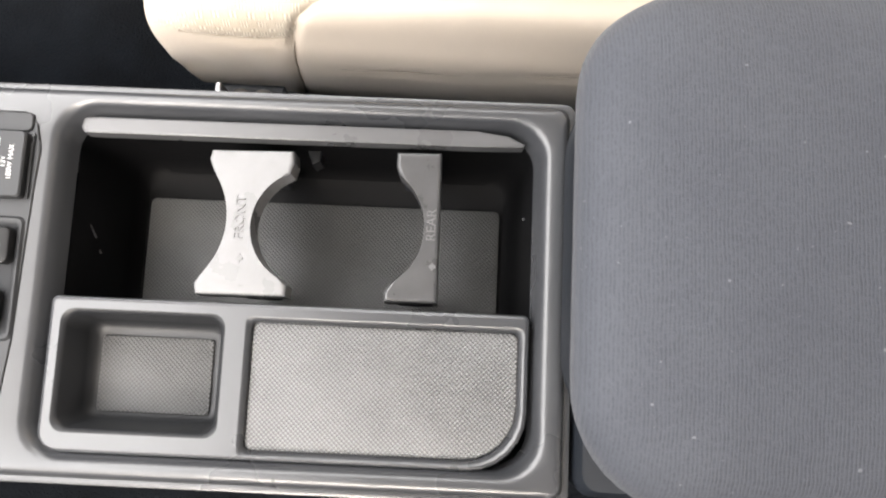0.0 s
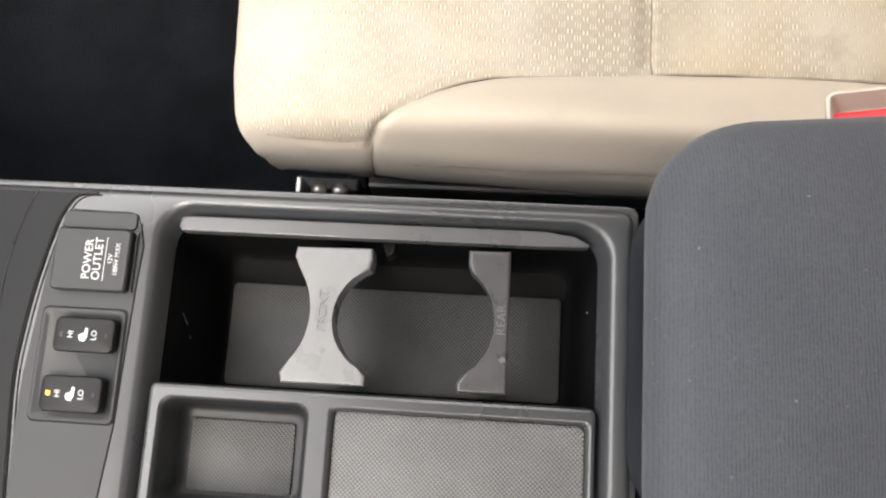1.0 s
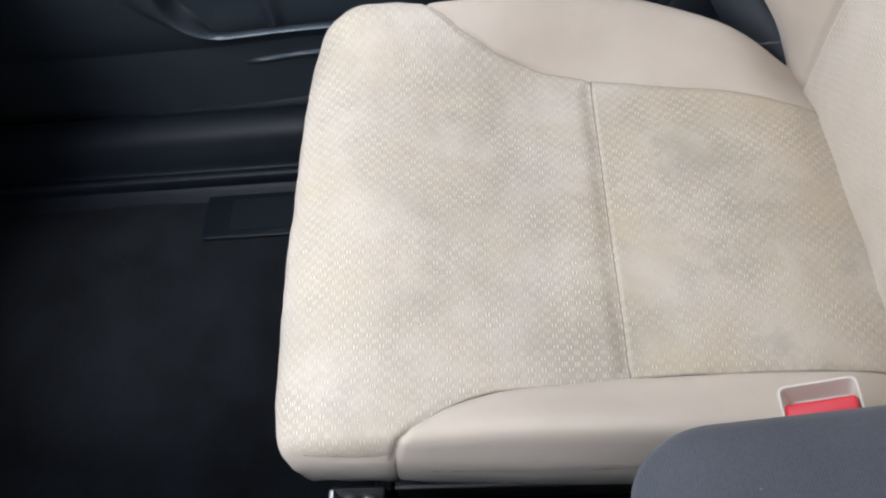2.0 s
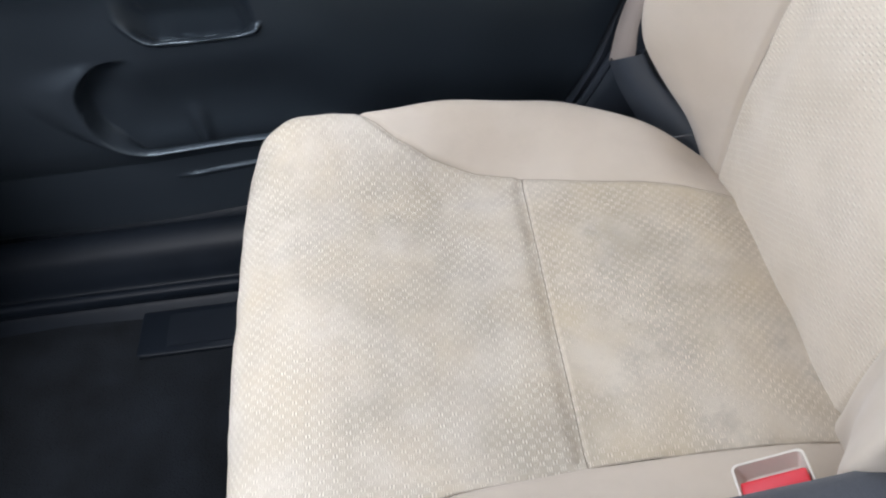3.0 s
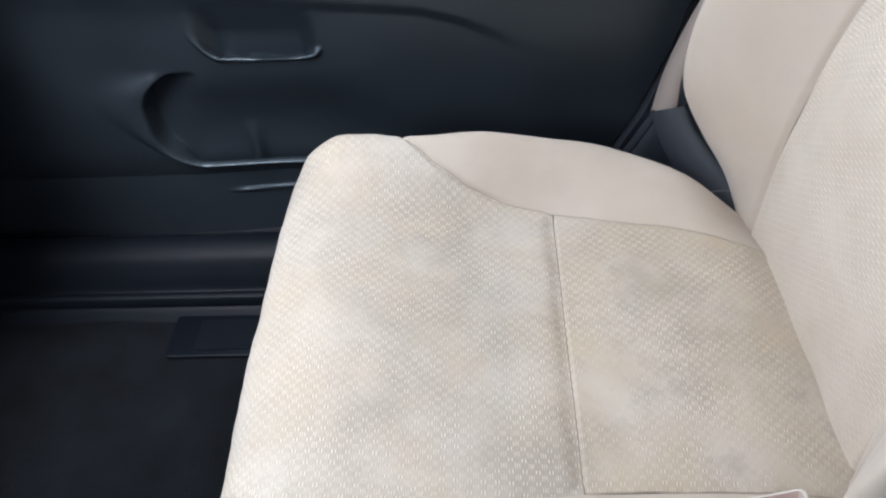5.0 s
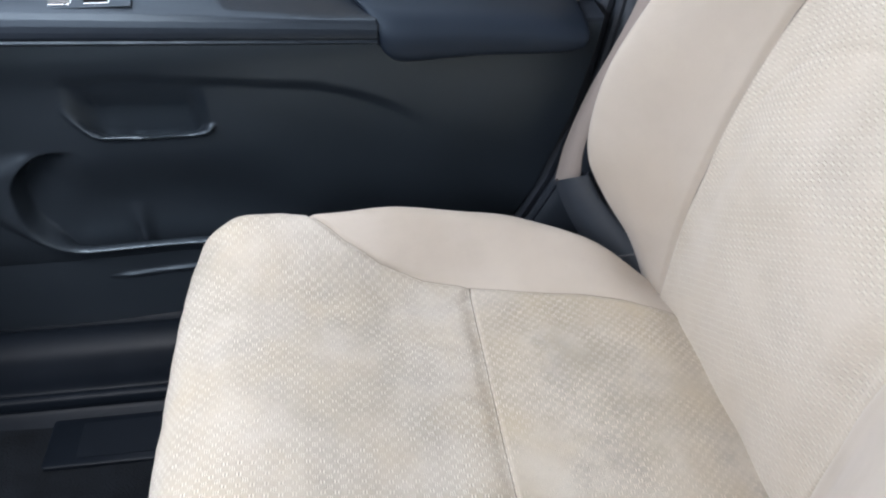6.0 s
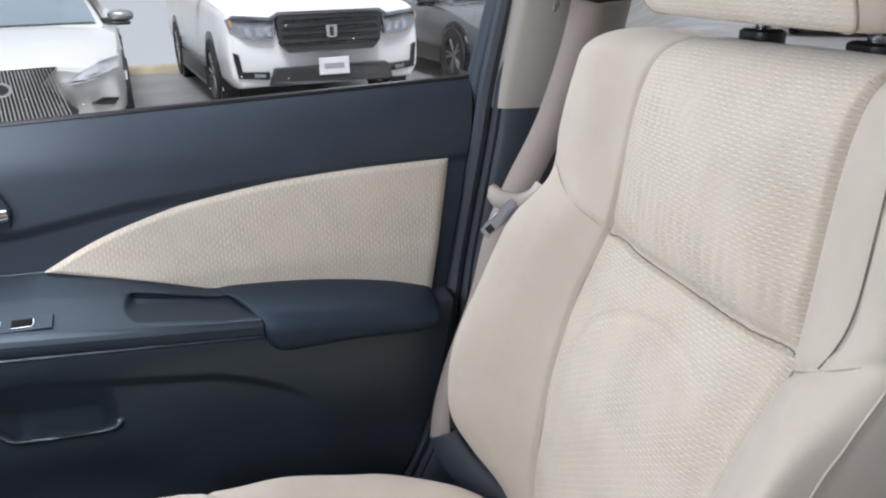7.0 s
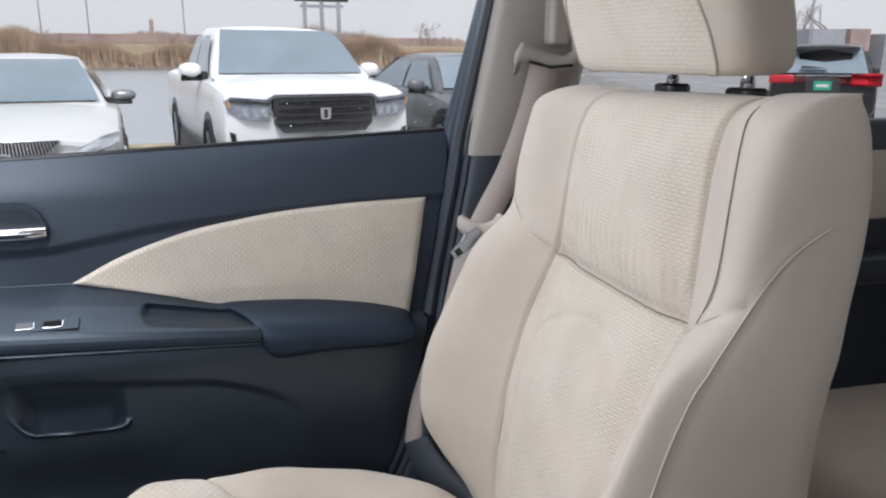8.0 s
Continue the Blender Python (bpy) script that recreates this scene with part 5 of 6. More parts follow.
# roof, dashboard and the rest of the body shell, plain, around and behind the camera
solid("roof_lining", box(-.25, 1.75, -.86, .70, 1.15, 1.19, .01), lining, "beige cloth roof lining", "ceiling", kind="structure")
# the passenger side's bulge is out of view, added to shade the footwell
solid("dashboard", nested([[(-.95 + a + grow * b, y, z) for a, b, z in ((-.05, 0, -.03), (-.05, 0, .55), (.03, 0, .60), (.16, .3, .625), (.28, .8, .61), (.335, 1, .57), (.345, 1, .50), (.325, .9, .42), (.315, .2, .30), (.24, 0, .14), (.16, 0, -.03))] for y, grow in ((-.80, 0), (.15, 0), (.24, .10), (.70, .10))], black, "dashboard", True, True), None, "black dashboard under the windscreen, with an unseen bulge added to shade the footwell", "dashboard", kind="structure")
solid("wall_driver_side", box(-.95, 1.75, -.86, -.80, -.03, .74, .01), black, "black driver side door trim", "wall", kind="structure")
solid("wall_tail", box(1.70, 1.76, -.80, .70, -.03, .66, .01), black, "black tailgate trim", "wall", kind="structure")
for y in (-.83, .70):
    for x0, x1 in ((-1.05, -.25),):
        solid("windscreen_pillar", cylinder((x0, y, .66), (x1, y * .93, 1.16), .035), trim_beige, "beige windscreen pillar trim", "pillar", kind="structure", smooth=True)
solid("pillar_driver_side", box(.36, .56, -.86, -.80, .72, 1.16, .01), trim_beige, "beige door pillar trim", "pillar", kind="structure")
for y in (-.84, .685):
    solid("tail_pillar", box(1.55, 1.72, y - .02, y + .02, .64, 1.16, .01), trim_beige, "beige tail pillar trim", "pillar", kind="structure")

# rear door and rear bench, seen past the front seat
rd = thing("rear_door", "black rear passenger door with a beige band", "car door")
part("trim_panel", box(.53, 1.56, .700, .74, -.03, .70, .006), black_soft, rd)
part("cloth_band", box(.80, 1.50, .690, .702, .515, .645, .005), trim_beige, rd, "beige cloth band")
part("elbow_rest", box(.86, 1.40, .640, .705, .40, .46, .018, 3), black_soft, rd)
pr = part("window_pane", sheet(np.array([[(x, .742 - .10 * (z - .70), z) for x in (.54, 1.0, 1.56)] for z in (.68, 1.13)]), window_glass, "window_pane"), None, rd, "clear glass")
pr.visible_shadow = False
rb = thing("rear_bench", "beige cloth rear bench seat", "car seat")
cu = np.array([[(x + .012 * abs(j) ** 3, y, z - .012 * abs(j) ** 4) for j, y in zip(np.linspace(-1, 1, 21), np.linspace(-.64, .66, 21))] for x, z in ((.90, .02), (.875, .08), (.868, .13), (.885, .180), (.93, .202), (1.05, .204), (1.25, .20), (1.38, .19))])
cu = np.stack([spline(cu[:, j], np.linspace(0, 7, 50)) for j in range(21)], 1)
part("cushion", sheet(cu, cloth, "cushion"), None, rb)
bk = np.array([[(x, y, z) for y in np.linspace(-.62, .64, 9)] for x, z in ((1.30, .16), (1.33, .33), (1.38, .50), (1.42, .62), (1.45, .66), (1.50, .66), (1.54, .60))])
bk = np.stack([spline(bk[:, j], np.linspace(0, 6, 40)) for j in range(9)], 1)
part("backrest", sheet(bk, cloth, "backrest"), None, rb)


# ---- seat belt ----
def ribbon(points, widths, dirs, thick, material, name, n=60):
    t = np.linspace(0, len(points) - 1, n)
    C, W, D = spline(np.array(points), t), spline(np.array(widths)[:, None], t)[:, 0], spline(np.array(dirs, float), t)
    D /= np.linalg.norm(D, axis=1, keepdims=True)
    T = np.gradient(C, axis=0)
    N = np.cross(T, D)
    N /= np.linalg.norm(N, axis=1, keepdims=True)
    a, b, k = C - D * W[:, None] / 2, C + D * W[:, None] / 2, N * thick / 2
    rows = np.stack([a - k, (a + b) / 2 - k, b - k, b + k, (a + b) / 2 + k, a + k, a - k], 1)
    L = np.concatenate([[0], np.linalg.norm(np.diff(C, axis=0), axis=1).cumsum()])
    across = np.array([0, .5, 1, 1, .5, 0, 0])
    uv = np.stack([across[None] * W[:, None], np.repeat(L[:, None], 7, 1)], 2)
    return sheet(rows, material, name, uv)


belt = thing("seat_belt", "tan woven seat belt hanging from its pillar guide", "seat belt")
part("webbing", ribbon([(.487, .640, .815), (.468, .632, .745), (.433, .620, .660), (.391, .609, .590), (.357, .597, .530), (.325, .591, .440), (.289, .591, .350), (.272, .588, .290), (.267, .582, .245)],
                       [.047, .047, .047, .046, .040, .029, .025, .028, .034],
                       [(.95, -.25, .10), (.95, -.28, .10), (.92, -.30, .12), (.90, -.34, .14), (.85, -.45, .10), (.6, -.75, .1), (.5, -.85, .1), (.55, -.75, .3), (.68, -.55, .48)], .0016, webbing, "webbing", 90), None, belt)
part("guide_loop", ribbon([(.440, .646, .792), (.446, .640, .815), (.480, .638, .806), (.512, .634, .800), (.530, .632, .812), (.528, .636, .835)], [.020, .026, .022, .022, .028, .020], [(0, -.1, 1)] * 6, .012, trim_taupe, "guide_loop"), None, belt, "beige plastic")
part("slot_rod", tube([(.455, .632, .802), (.487, .628, .794), (.520, .624, .797)], .0022, gloss_black, "slot_rod"), None, belt)
part("height_slider", box(.488, .520, .630, .665, .825, .93, .008, 3), trim_taupe, belt, "beige plastic height adjuster")
tongue = part("tongue_grip", ribbon([(.336, .580, .584), (.345, .572, .575), (.364, .564, .570), (.381, .561, .575), (.391, .562, .586)], [.014, .020, .019, .020, .014], [(.1, -.15, 1)] * 5, .014, trim_beige, "tongue_grip", 40), None, belt, "beige plastic tongue grip")
m = look((.357, .5565, .568), (.322, .5545, .541))
bm = slab([(-.0105, .004), (.0105, .004), (.0105, -.014), (.0082, -.020), (.0082, -.046), (.0065, -.048), (-.0065, -.048), (-.0082, -.046), (-.0082, -.020), (-.0105, -.014)], -.0013, .0013, "yz", .0005)
bm.transform(m)
blade = part("tongue_blade", bm, blade_steel, tongue, "bright steel blade")
bm = box(-.0017, .0017, -.0052, .0052, -.043, -.034)
bm.transform(m)
part("blade_hole", bm, gloss_black, blade)
part("anchor_sleeve", ribbon([(.271, .578, .252), (.283, .566, .225), (.304, .550, .195), (.330, .532, .165), (.355, .510, .140), (.38, .495, .10)], [.041, .044, .050, .054, .056, .056],
                             [(.72, -.5, .50), (.75, -.45, .50), (.8, -.4, .50), (.75, -.35, .55), (.7, -.3, .6), (.7, -.3, .6)], .012, sleeve_plastic, "anchor_sleeve"), None, belt, "black plastic sleeve")
part("sleeve_fold", tube([(.300, .535, .162), (.322, .520, .172), (.345, .513, .180)], .0011, ledge_grey, "sleeve_fold"), None, belt)

# ---- outdoors ----
GROUND = -0.60


def shore(x):
    return np.interp(x, [-400, 5, 9, 16, 30, 60, 400], [11.9, 11.9, 14, 26, 60, 112, 112])


xs = np.concatenate([-np.geomspace(2000, 30, 14), np.linspace(-28, 40, 60), np.geomspace(42, 2000, 26)])
ys = np.concatenate([-np.geomspace(2000, 5, 12), np.linspace(-4, 11, 12), np.linspace(11.5, 32, 50), np.linspace(33, 110, 30), np.linspace(111, 150, 24), np.geomspace(155, 2500, 18)])
G = np.zeros((len(xs), len(ys), 3))
for i, x in enumerate(xs):
    d = ys - shore(x) - .35
    z = GROUND - .9 * step(d, 0, 3.5) * (1 - step(ys, 113, 121)) + 3.0 * step(ys, 118, 127)
    G[i] = np.stack([np.full_like(ys, x), ys, z], 1)


def make_ground():
    k = Nodes("lot_and_bank", 0.6)
    y, z = k.xyz()[1], k.xyz()[2]
    wet = k.mix(k.ramp(k.noise(.6, 4), .35, .65), (.185, .184, .19), (.235, .234, .24))
    wet = k.mix(k.ramp(k.noise(38, 2), .35, .7, 0, .4), wet, (.15, .149, .153))
    soil = k.mix(k.ramp(k.noise(1.5, 4), .3, .7), (.20, .15, .09), (.30, .23, .14))
    low = k.ramp(z, GROUND - .01, GROUND - .08)
    far = k.ramp(y, 117, 119)
    wet = k.mix(low, wet, (.17, .165, .155))
    return k.done(k.mix(far, wet, soil), k.bump(k.noise(60, 2), .4, .008), k.ramp(k.noise(.8, 3), .3, .7, .35, .75))


solid("ground", sheet(G, make_ground(), "ground"), None, "wet grey asphalt lot running down to a pond bank", "ground", kind="structure")
solid("pond", sheet(np.array([[(x, y, -1.42) for y in (12.0, 40, 80, 122)] for x in (-400, -60, 0, 60, 400)], float), pond, "pond"), None, "still grey pond water under an overcast sky", "water", kind="structure")
kerb = np.array([[(x, 11.50 + a, GROUND + b) for a, b in ((0, -.02), (.01, .09), (.03, .11), (.15, .11), (.17, .09), (.17, -.05))] for x in np.linspace(-40, 4.5, 10)])
solid("kerb", sheet(kerb, kerb_yellow, "kerb"), None, "worn yellow painted kerb along the pond", "kerb", kind="structure")
for x0 in (-1.05, -3.9, 2.35):
    solid("bay_line", slab([(x0, 6.2), (x0 + .10, 6.2), (x0 - .67, 11.48), (x0 - .77, 11.48)], GROUND + .002, GROUND + .006), kerb_yellow, "worn yellow parking bay line on asphalt", "road marking", "bay lines", "structure")

rng = np.random.RandomState(11)


def reeds():
    v, f = [], []
    for n in range(46000):
        x, y = rng.uniform(-75, 85), rng.uniform(117.0, 127)
        h = rng.uniform(3.0, 5.6) * (0.8 + .3 * math.sin(x * .13) + .12 * math.sin(x * .61))
        w, lean, z0 = rng.uniform(.05, .14), rng.normal(0, .30), -1.6
        i = len(v)
        v += [(x - w / 2, y, z0), (x + w / 2, y, z0), (x + w * .45 + lean, y + .1, z0 + h * .75), (x + lean * 1.6, y, z0 + h + .7), (x - w * .45 + lean, y - .1, z0 + h * .75)]
        f.append((i, i + 1, i + 2, i + 3, i + 4))
    return mesh_of("reeds", v, f, reed, False)


tagged(new("reeds", reeds()), "dense dry tan reeds on the far pond bank", "reeds", kind="stuff")


def far_brush():
    v, f = [], []
    for _ in range(20000):
        x, y = rng.uniform(-110, 120), rng.uniform(134, 150)
        h = rng.uniform(1.5, 2.7) * (0.85 + .25 * math.sin(x * .09 + 1) + .2 * math.sin(x * .37))
        w, i = rng.uniform(.08, .28), len(v)
        v += [(x - w / 2, y, 2.2), (x + w / 2, y, 2.2), (x + w * .6, y, 2.2 + h * .6), (x + rng.normal(0, .3), y, 2.2 + h), (x - w * .6, y, 2.2 + h * .6)]
        f.append((i, i + 1, i + 2, i + 3, i + 4))
    return mesh_of("brush", v, f, brush, False)


tagged(new("brush", far_brush()), "bare reddish brush beyond the reeds", "shrubs", kind="stuff")


def bare_tree(h, seed):
    r = np.random.RandomState(seed)
    bm = bmesh.new()

    def grow(p, d, length, rad, depth):
        q = p + d * length
        cylinder(p, q, rad, rad * .6, 5, bm)
        if depth:
            for _ in range(3 if depth > 1 else 4):
                e = (d + Vector(r.normal(0, .42, 3))).normalized()
                e.z = abs(e.z) * .8 + .15
                grow(p + d * length * r.uniform(.5, 1), e.normalized(), length * r.uniform(.5, .72), rad * .5, depth - 1)

    grow(Vector((0, 0, 0)), Vector((0, 0, 1)), h * .4, h * .016, 4)
    return bm


for i, (x, y, h) in enumerate(((-29, 132, 8.5), (-25, 130, 7), (22.5, 134, 7.5), (32.5, 130, 9.5), (34.2, 133, 9), (-14, 134, 5), (62, 73, 9), (57, 75, 8), (60, 66, 10), (51, 72, 7))):
    t = thing("bare_tree", "leafless winter tree beyond the pond" if y > 100 else "leafless winter tree at the lot's edge", "tree", (x, y, -.7), "bare trees")
    part("branches", bare_tree(h, i), twig, t)
bb = thing("billboard_frame", "dark billboard structure on three steel legs", "billboard", (14.3, 121, -.6))
for x in (-2.6, 0, 2.6):
    part("leg", box(x - .28, x + .28, -.3, .3, 0, 9.3), far_grey, bb)
part("beam", box(-3.3, 3.3, -.25, .25, 8.5, 8.9), far_grey, bb)
part("panel", box(-4.1, 4.1, -.4, .4, 9.4, 13.0), car_trim, bb, "dark panel")
for x, y, h in ((-19.6, 124, 12), (-26, 124, 11), (-6.2, 124, 12), (54, 62, 12)):
    solid("street_pole", cylinder((x, y, -.8), (x, y, h), .13, .08, 8), far_grey, "thin grey lamp pole in the distance", "pole", "street poles")
solid("sign_post", box(-11.2, -10.6, 124, 124.2, 3.9, 5.9), far_wall, "small dark sign on the far bank", "sign")
for x0, w, h, dx, m in ((-30, 16, 4.4, 150, far_wall), (-12, 10, 4.6, 160, far_grey), (28, 14, 4.6, 170, far_wall)):
    solid("far_building", box(x0, x0 + w, dx, dx + 8, -.6, h), m, "low building far beyond the reeds", "building", "far buildings")
for x, y, w, h, m in ((56, 64, 4, 3.5, far_grey), (60, 71, 4, 3.4, far_wall), (63.5, 67, 2.5, 3.7, far_wall), (67, 66, 2, 3.2, far_grey), (71, 62, 7, 3.4, far_wall)):
    solid("far_building", box(x, x + w, y, y + w, -.6, h), m, "low building behind the parked cars", "building", "far buildings")


def wheel(parent, x, y, r, w, side):
    n = 28
    prof = [(r * .60, .0), (r * .66, -w * .5), (r * .93, -w * .5), (r, -w * .34), (r, w * .34), (r * .93, w * .5), (r * .66, w * .5), (r * .60, 0)]
    loops = [[(x + side * b, y + a * math.cos(2 * math.pi * k / n), r + a * math.sin(2 * math.pi * k / n)) for k in range(n)] for a, b in prof]
    t = part("wheel", nested(loops, tyre_black, "wheel"), None, parent)
    bm = bmesh.new()
    for k in range(5):
        a = 2 * math.pi * k / 5
        for s in (-.16, .16):
            cylinder((x + side * w * .36, y, r), (x + side * w * .40, y + r * .62 * math.cos(a + s), r + r * .62 * math.sin(a + s)), r * .07, r * .05, 6, bm)
    cylinder((x + side * w * .30, y, r), (x + side * w * .42, y, r), r * .14, n=10, bm=bm)
    part("rim", bm, alloy, t, "alloy spokes")
    part("hub_back", cylinder((x - side * w * .2, y, r), (x + side * w * .15, y, r), r * .60, n=20), gloss_black, t)


def bend(me, w, k):
    """Sweeps a flat front piece back towards the corners."""
    for v in me.vertices:
        v.co.y += k * (abs(v.co.x) / w) ** 4
    return me


def vehicle(name, label, m, rows, cab, paint, axles, r, sweep=.16, mirror=None):
    """rows: distance from the nose, half width, underside, shoulder and middle height. cab: windscreen foot, roof start, roof end, rear foot,
    sill height, roof height, half widths of sill and roof."""
    c = thing(name, label, "car")
    w0 = max(q[1] for q in rows)
    fine = spline(np.array(rows, float), np.linspace(0, len(rows) - 1, 5 * len(rows)))
    loops = []
    for y, w, zb, zs, zt in fine:
        half = [(w * .90, zb), (w * .985, zb + .10), (w, zb + (zs - zb) * .45), (w * .985, zs - .10), (w * .955, zs - .02), (w * .86, zs + .02), (w * .55, zt - .012), (w * .2, zt)]
        ring = [(-a, b) for a, b in half] + half[::-1]
        ease = sweep * max(0, 1 - y / 1.2)
        loops.append([(a, y + ease * (abs(a) / w0) ** 4, b) for a, b in ring])
    body = part("body", nested(loops, paint, "body", True, True), None, c)
    y0, y1, y2, y3, zs, zr, ws, wr = cab
    prof = [(y0, zs, ws), ((y0 + y1) / 2, zs + (zr - zs) * .56, ws * .45 + wr * .55), (y1, zr - .03, wr * 1.0), (y1 + .25, zr, wr), ((y1 + y2) / 2, zr + .015, wr), (y2, zr - .02, wr), (y3, zs, ws)]
    f = spline(np.array(prof, float), np.linspace(0, 6, 36))
    lp = [[(-ws, y, zs - .05), (-(ws + (b - ws) * .5), y, zs + (z - zs) * .5), (-b * .97, y, z - .03), (-b * .6, y, z), (0, y, z + .012), (b * .6, y, z), (b * .97, y, z - .03), (ws + (b - ws) * .5, y, zs + (z - zs) * .5), (ws, y, zs - .05)] for y, z, b in f]
    part("cab", sheet(np.array(lp), paint, "cab"), None, c)
    fw = [(y0 + (y1 - y0) * t - .035 - .03 * math.sin(math.pi * t), zs + (zr - zs) * t + .012 + .035 * math.sin(math.pi * t), (ws + (wr - ws) * t) * .93) for t in np.linspace(.05, .90, 8)]
    part("windscreen", sheet(np.array([[(b * s, y + .05 * s * s, z) for s in np.linspace(-1, 1, 9)] for y, z, b in fw]), car_glass, "windscreen"), None, c, "opaque glass with the sky's reflection in its colour")
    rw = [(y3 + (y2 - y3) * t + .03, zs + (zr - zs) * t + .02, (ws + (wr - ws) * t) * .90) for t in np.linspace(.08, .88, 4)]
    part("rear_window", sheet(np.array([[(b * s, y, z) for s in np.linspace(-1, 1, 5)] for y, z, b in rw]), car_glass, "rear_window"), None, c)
    for s in (-1, 1):
        ym = (y1 + y2) / 2 - .05
        for a0, a1, b0, b1 in ((y0 + .28, ym - .03, y1 + .02, ym - .03), (ym + .04, y3 - .35, ym + .04, y2 - .08)):
            z0, z1 = zs + .02, zr - .09
            k0, k1 = ws + .006, (ws + (wr - ws) * (z1 - zs) / (zr - zs)) + .022
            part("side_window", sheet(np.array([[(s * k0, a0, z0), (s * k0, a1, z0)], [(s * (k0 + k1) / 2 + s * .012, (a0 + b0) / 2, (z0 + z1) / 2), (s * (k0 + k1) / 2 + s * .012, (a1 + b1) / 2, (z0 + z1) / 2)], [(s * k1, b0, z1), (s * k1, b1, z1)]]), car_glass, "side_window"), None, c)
        # a rounded shell, flat behind, dark underneath
        bm = bmesh.new()
        bmesh.ops.create_uvsphere(bm, u_segments=20, v_segments=12, radius=1.0)
        for v in bm.verts:
            a, b, h = v.co
            v.co = (s * (ws + .165) + .125 * math.copysign(abs(a) ** .8, a), y0 + .47 + (.10 * b if b < 0 else .025 * b), zs + .065 + (.058 if mirror else .088) * math.copysign(abs(h) ** .75, h))
        mir = part("mirror", bm, mirror or paint, c, "", True)
        part("mirror_underside", box(s * (ws + .07), s * (ws + .25), y0 + .40, y0 + .492, zs - .026, zs + .012, .018, 3), car_trim, mir, "dark lower shell", True)
        part("mirror_foot", box(s * (ws - .03), s * (ws + .10), y0 + .42, y0 + .50, zs - .02, zs + .05, .01), car_trim, mir)
        for y in axles:
            part("wheel_arch", cylinder((s * (w0 - .18), y, r), (s * (w0 + .004), y, r), r * 1.16, n=28), gloss_black, body)
            wheel(c, s * (w0 - .10), y, r, .24, s)
        part("rocker", box(s * (w0 - .12), s * (w0 + .006), axles[0] + r * 1.1, axles[1] - r * 1.1, .22, .42, .02), car_trim, c)
    c.matrix_world = m
    return c


def front_piece(c, name, outline, y0, y1, mat, w, k, label=""):
    bm = slab(outline, y0, y1, "xz", 0)
    bmesh.ops.subdivide_edges(bm, edges=[e for e in bm.edges if abs(e.verts[0].co.y - e.verts[1].co.y) < 1e-6], cuts=3)
    me = bpy.data.meshes.new(name)
    bmesh.ops.recalc_face_normals(bm, faces=bm.faces)
    bm.to_mesh(me)
    bm.free()
    me.materials.append(mat)
    return part(name, bend(me, w, k), None, c, label)


def mirror_x(pts):
    return [(-x, z) for x, z in pts][::-1]


# the white pickup, nose towards the car
truck = vehicle("pickup_truck", "white pickup truck with a black grille, parked nose-in", pose(.93, 7.27, GROUND, 0, 0, 9.8),
                [(.0, .93, .40, .92, 1.03), (.05, .97, .34, 1.02, 1.10), (.35, 1.0, .32, 1.08, 1.16), (1.0, 1.0, .32, 1.12, 1.20), (1.5, 1.0, .32, 1.14, 1.20), (2.6, 1.0, .32, 1.16, 1.18), (4.0, 1.0, .34, 1.17, 1.17), (5.2, .99, .38, 1.17, 1.17), (5.3, .97, .45, 1.10, 1.12)],
                (1.15, 1.95, 3.15, 3.70, 1.17, 1.73, .90, .70), white_paint, (1.0, 4.15), .38)
W, K = 1.0, .16
front_piece(truck, "grille", [(-.50, 1.01), (.50, 1.01), (.52, .96), (.50, .74), (.42, .66), (-.42, .66), (-.50, .74), (-.52, .96)], -.035, .06, car_trim, W, K, "black mesh grille")
for z in (.73, .80, .87, .94):
    front_piece(truck, "grille_bar", [(-.47, z), (.47, z), (.47, z + .022), (-.47, z + .022)], -.042, -.03, gloss_black, W, K)
front_piece(truck, "grille_cap", [(-.58, .985), (-.50, 1.035), (.50, 1.035), (.58, .985), (.58, .965), (.48, 1.01), (-.48, 1.01), (-.58, .965)], -.045, .05, dark_paint, W, K, "dark grey brow")
front_piece(truck, "badge", [(-.055, .90), (.055, .90), (.05, .80), (.035, .785), (-.035, .785), (-.05, .80)], -.050, -.04, chrome, W, K, "plain chrome badge shape")
front_piece(truck, "badge_field", [(-.02, .885), (.02, .885), (.02, .80), (-.02, .80)], -.053, -.05, car_trim, W, K)
for pts in ([(.53, .985), (.90, 1.015), (.955, .97), (.94, .88), (.80, .80), (.56, .79)],):
    for q in (pts[::-1], mirror_x(pts)[::-1]):
        front_piece(truck, "headlamp", q, -.025, .10, lamp_clear, W, K, "clear lens")
for pts in ([(.55, .955), (.91, .985), (.93, .965), (.55, .925)],):
    for q in (pts[::-1], mirror_x(pts)[::-1]):
        front_piece(truck, "lamp_brow", q, -.032, .09, car_trim, W, K)
for m in (1, -1):
    flip = (lambda q: q) if m > 0 else (lambda q: [(-a, b) for a, b in q][::-1])
    for a in (.60, .69, .78):
        front_piece(truck, "projector", flip([(a - .028, .815), (a + .020, .825), (a + .032, .905), (a - .014, .900)]), -.031, -.02, lamp_inner, W, K)
    front_piece(truck, "amber_marker", flip([(.905, .91), (.935, .91), (.945, .96), (.92, .975)]), -.034, .09, amber_lens, W, K, "amber lens")
front_piece(truck, "lower_bumper", [(-.56, .52), (.56, .52), (.62, .36), (-.62, .36)], -.05, .06, car_trim, W, K, "dark lower bumper")
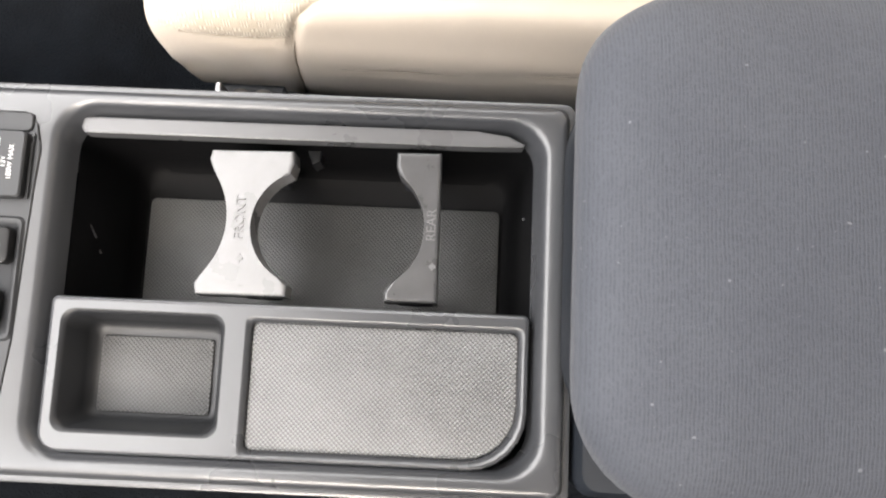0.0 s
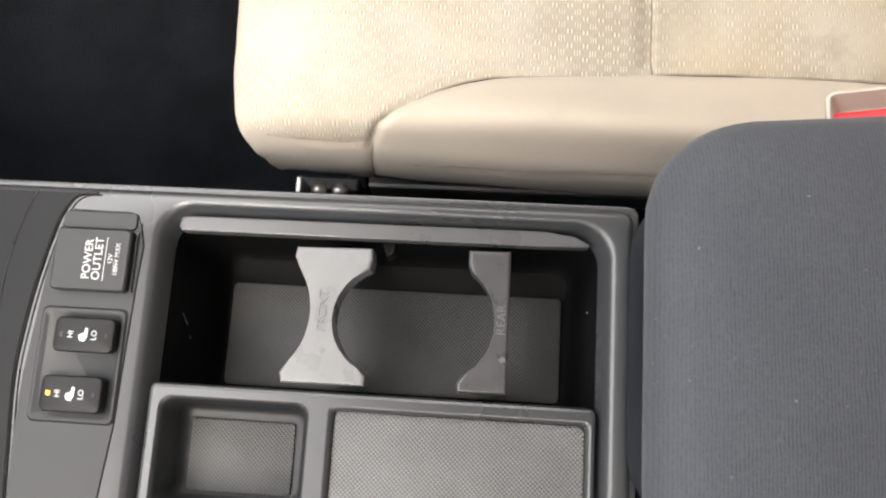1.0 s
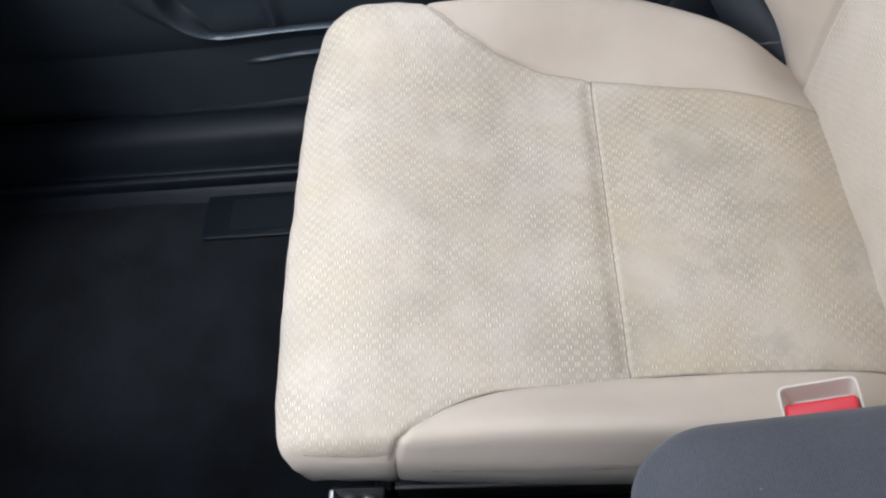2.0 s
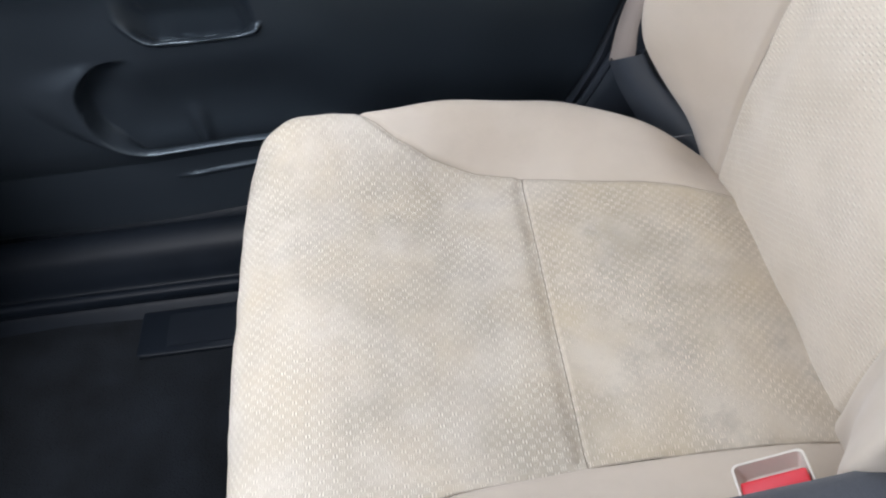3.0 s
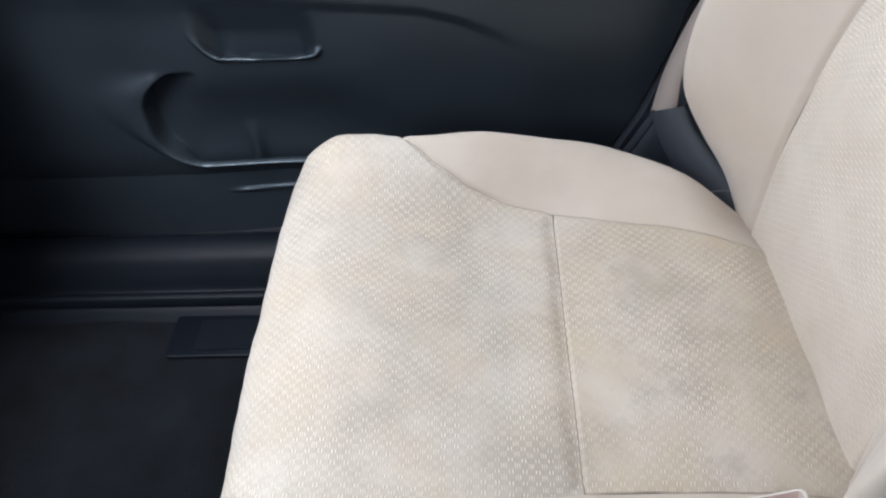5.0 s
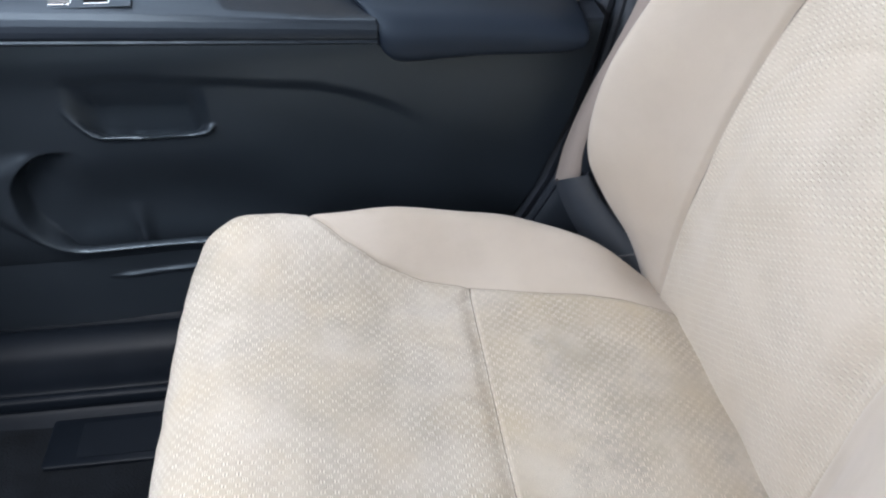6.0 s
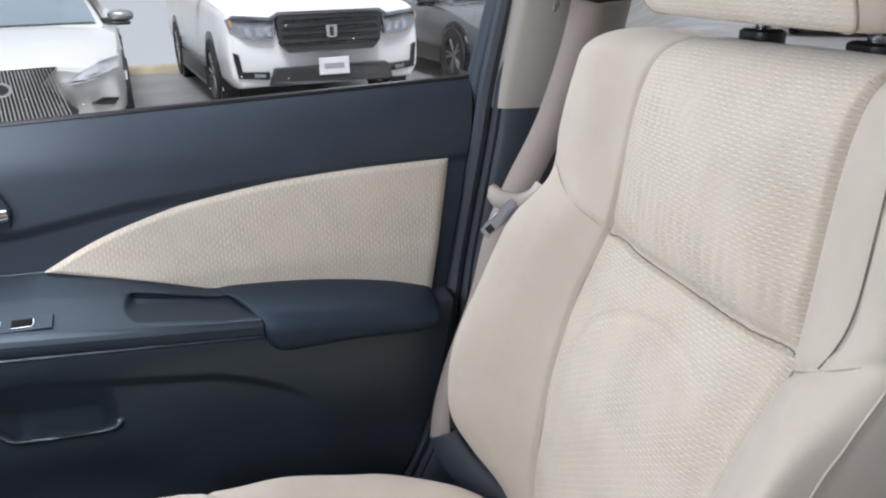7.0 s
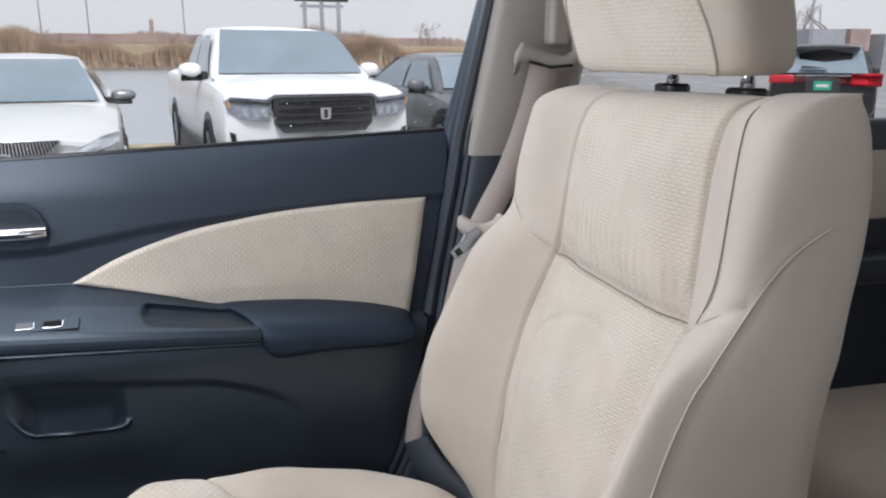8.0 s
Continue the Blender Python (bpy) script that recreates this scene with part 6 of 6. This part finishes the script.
for pts in ([(.62, .42), (.90, .44), (.93, .68), (.88, .66), (.86, .50), (.62, .49)],):
    for q in (pts, mirror_x(pts)):
        front_piece(truck, "fog_recess", q, -.02, .10, gloss_black, W, K)
        front_piece(truck, "fog_lamp", [(.66, .445), (.76, .45), (.76, .48), (.66, .475)] if q is pts else mirror_x([(.66, .445), (.76, .45), (.76, .48), (.66, .475)]), -.03, .02, lamp_clear, W, K)
front_piece(truck, "number_plate", [(-.15, .60), (.15, .60), (.15, .44), (-.15, .44)][::-1], -.065, -.05, plate_white, W, K, "white plate with a dark bar")
front_piece(truck, "plate_bar", [(-.10, .545), (.10, .545), (.10, .495), (-.10, .495)][::-1], -.068, -.064, far_grey, W, K)

# the pearl sedan beside it
sedan = vehicle("sedan", "pearl silver sedan with a wide pinstriped grille, parked nose-in", pose(-1.77, 6.33, GROUND, 0, 0, 8),
                [(.0, .80, .26, .62, .70), (.06, .86, .22, .68, .745), (.5, .92, .20, .78, .84), (1.1, .93, .20, .86, .92), (1.5, .93, .20, .90, .95), (2.6, .93, .20, .92, .96), (4.0, .92, .22, .95, 1.02), (4.75, .88, .28, .93, 1.0), (4.9, .80, .34, .85, .92)],
                (1.35, 2.15, 3.15, 4.15, .93, 1.385, .80, .57), pearl_paint, (.95, 3.82), .34, .30, alloy)
W, K = .93, .30
front_piece(sedan, "grille", [(-.42, .72), (.42, .72), (.30, .60), (.52, .36), (.48, .26), (-.48, .26), (-.52, .36), (-.30, .60)], -.03, .05, car_trim, W, K, "black spindle grille")
for i in range(-15, 16):
    x = i * .026
    front_piece(sedan, "grille_fin", [(x * .95 - .0045, .715), (x * .95 + .0045, .715), (x * 1.22 + .006, .28), (x * 1.22 - .006, .28)], -.038, -.03, chrome, W, K)
front_piece(sedan, "badge", [(.085 * math.cos(a), .575 + .06 * math.sin(a)) for a in np.linspace(0, 2 * math.pi, 17)[:-1]], -.048, -.036, chrome, W, K, "plain oval chrome badge")
front_piece(sedan, "badge_field", [(.060 * math.cos(a), .575 + .040 * math.sin(a)) for a in np.linspace(0, 2 * math.pi, 17)[:-1]], -.050, -.047, car_trim, W, K)
hl = [(.50, .60), (.62, .60), (.87, .67), (.89, .765), (.74, .735), (.58, .66)]
hp = [(.64, .635), (.72, .655), (.72, .705), (.64, .675)]
dr = [(.42, .575), (.60, .575), (.86, .65), (.86, .665), (.60, .592)]
fg = [(.62, .40), (.80, .37), (.84, .42), (.72, .44)]
for q in (hl, mirror_x(hl)):
    front_piece(sedan, "headlamp", q, -.02, .12, lamp_pale, W, K, "clear lens")
for q in (hp, mirror_x(hp)):
    front_piece(sedan, "projector", q, -.028, -.01, lamp_bright, W, K)
for q in (dr, mirror_x(dr)):
    front_piece(sedan, "lamp_strip", q, -.028, .05, chrome, W, K)
for q in (fg, mirror_x(fg)):
    front_piece(sedan, "air_slit", q, -.02, .08, gloss_black, W, K)

rows_d = [(.0, .80, .26, .62, .70), (.06, .86, .22, .68, .745), (.5, .91, .20, .78, .86), (1.1, .92, .20, .88, .94), (1.5, .92, .20, .92, .97), (2.6, .92, .20, .95, .98), (4.0, .91, .22, .97, 1.02), (4.6, .85, .34, .9, .95)]
vehicle("dark_car", "dark grey car parked beyond the pickup", pose(3.70, 8.22, GROUND, 0, 0, 9), rows_d, (1.25, 2.0, 3.3, 4.35, .95, 1.42, .80, .60), dark_paint, (.92, 3.65), .35, .28)
rows_s = [(.0, .80, .3, .75, .85), (.1, .88, .25, .86, .95), (.5, .94, .24, .95, 1.02), (1.2, .95, .24, 1.0, 1.06), (2.6, .95, .24, 1.04, 1.08), (4.2, .95, .28, 1.05, 1.08), (4.6, .92, .32, 1.02, 1.06), (4.7, .88, .38, .95, 1.0)]
suv = vehicle("suv", "black sport utility car seen from behind with red tail lamps", pose(13.85, 15.07, GROUND, 0, 0, 139), rows_s, (1.35, 2.05, 4.05, 4.62, 1.05, 1.62, .84, .66), black_paint, (.95, 3.75), .36)
for s in (-1, 1):
    lamp = part("tail_lamp", box(s * .50, s * .94, 4.52, 4.735, .92, 1.08, .035, 4), lamp_red, suv, "bright red lens", True)
    part("inner_lens", box(s * .20, s * .51, 4.60, 4.728, .93, 1.06, .02, 3), lamp_deep, lamp, "deep red lens", True)
part("chrome_strip", box(-.46, .46, 4.70, 4.742, 1.055, 1.085, .006), chrome, suv, "chrome strip")
part("tailgate_recess", box(-.30, .30, 4.69, 4.734, .74, 1.03, .02), car_trim, suv)
part("number_plate", box(-.15, .15, 4.70, 4.752, .80, .97, .004), plate_green, suv, "green plate with a pale bar")
part("plate_bar", box(-.10, .10, 4.75, 4.756, .86, .91), plate_white, suv)
part("roof_spoiler", slab([(-.60, 4.0), (.60, 4.0), (.55, 4.40), (.40, 4.44), (-.40, 4.44), (-.55, 4.40)], 1.545, 1.605, bevel=.015), black_paint, suv)
part("wiper", slab([(-.06, 1.205), (.12, 1.225), (.34, 1.250), (.40, 1.235), (.40, 1.205), (.16, 1.200)], 4.56, 4.64, "xz"), car_trim, suv)
vehicle("parked_car", "pale grey car parked beside the dark one", pose(18.0, 13.6, GROUND, 0, 0, 139), rows_d, (1.25, 2.0, 3.3, 4.35, .95, 1.45, .80, .60), pearl_paint, (.92, 3.65), .35)
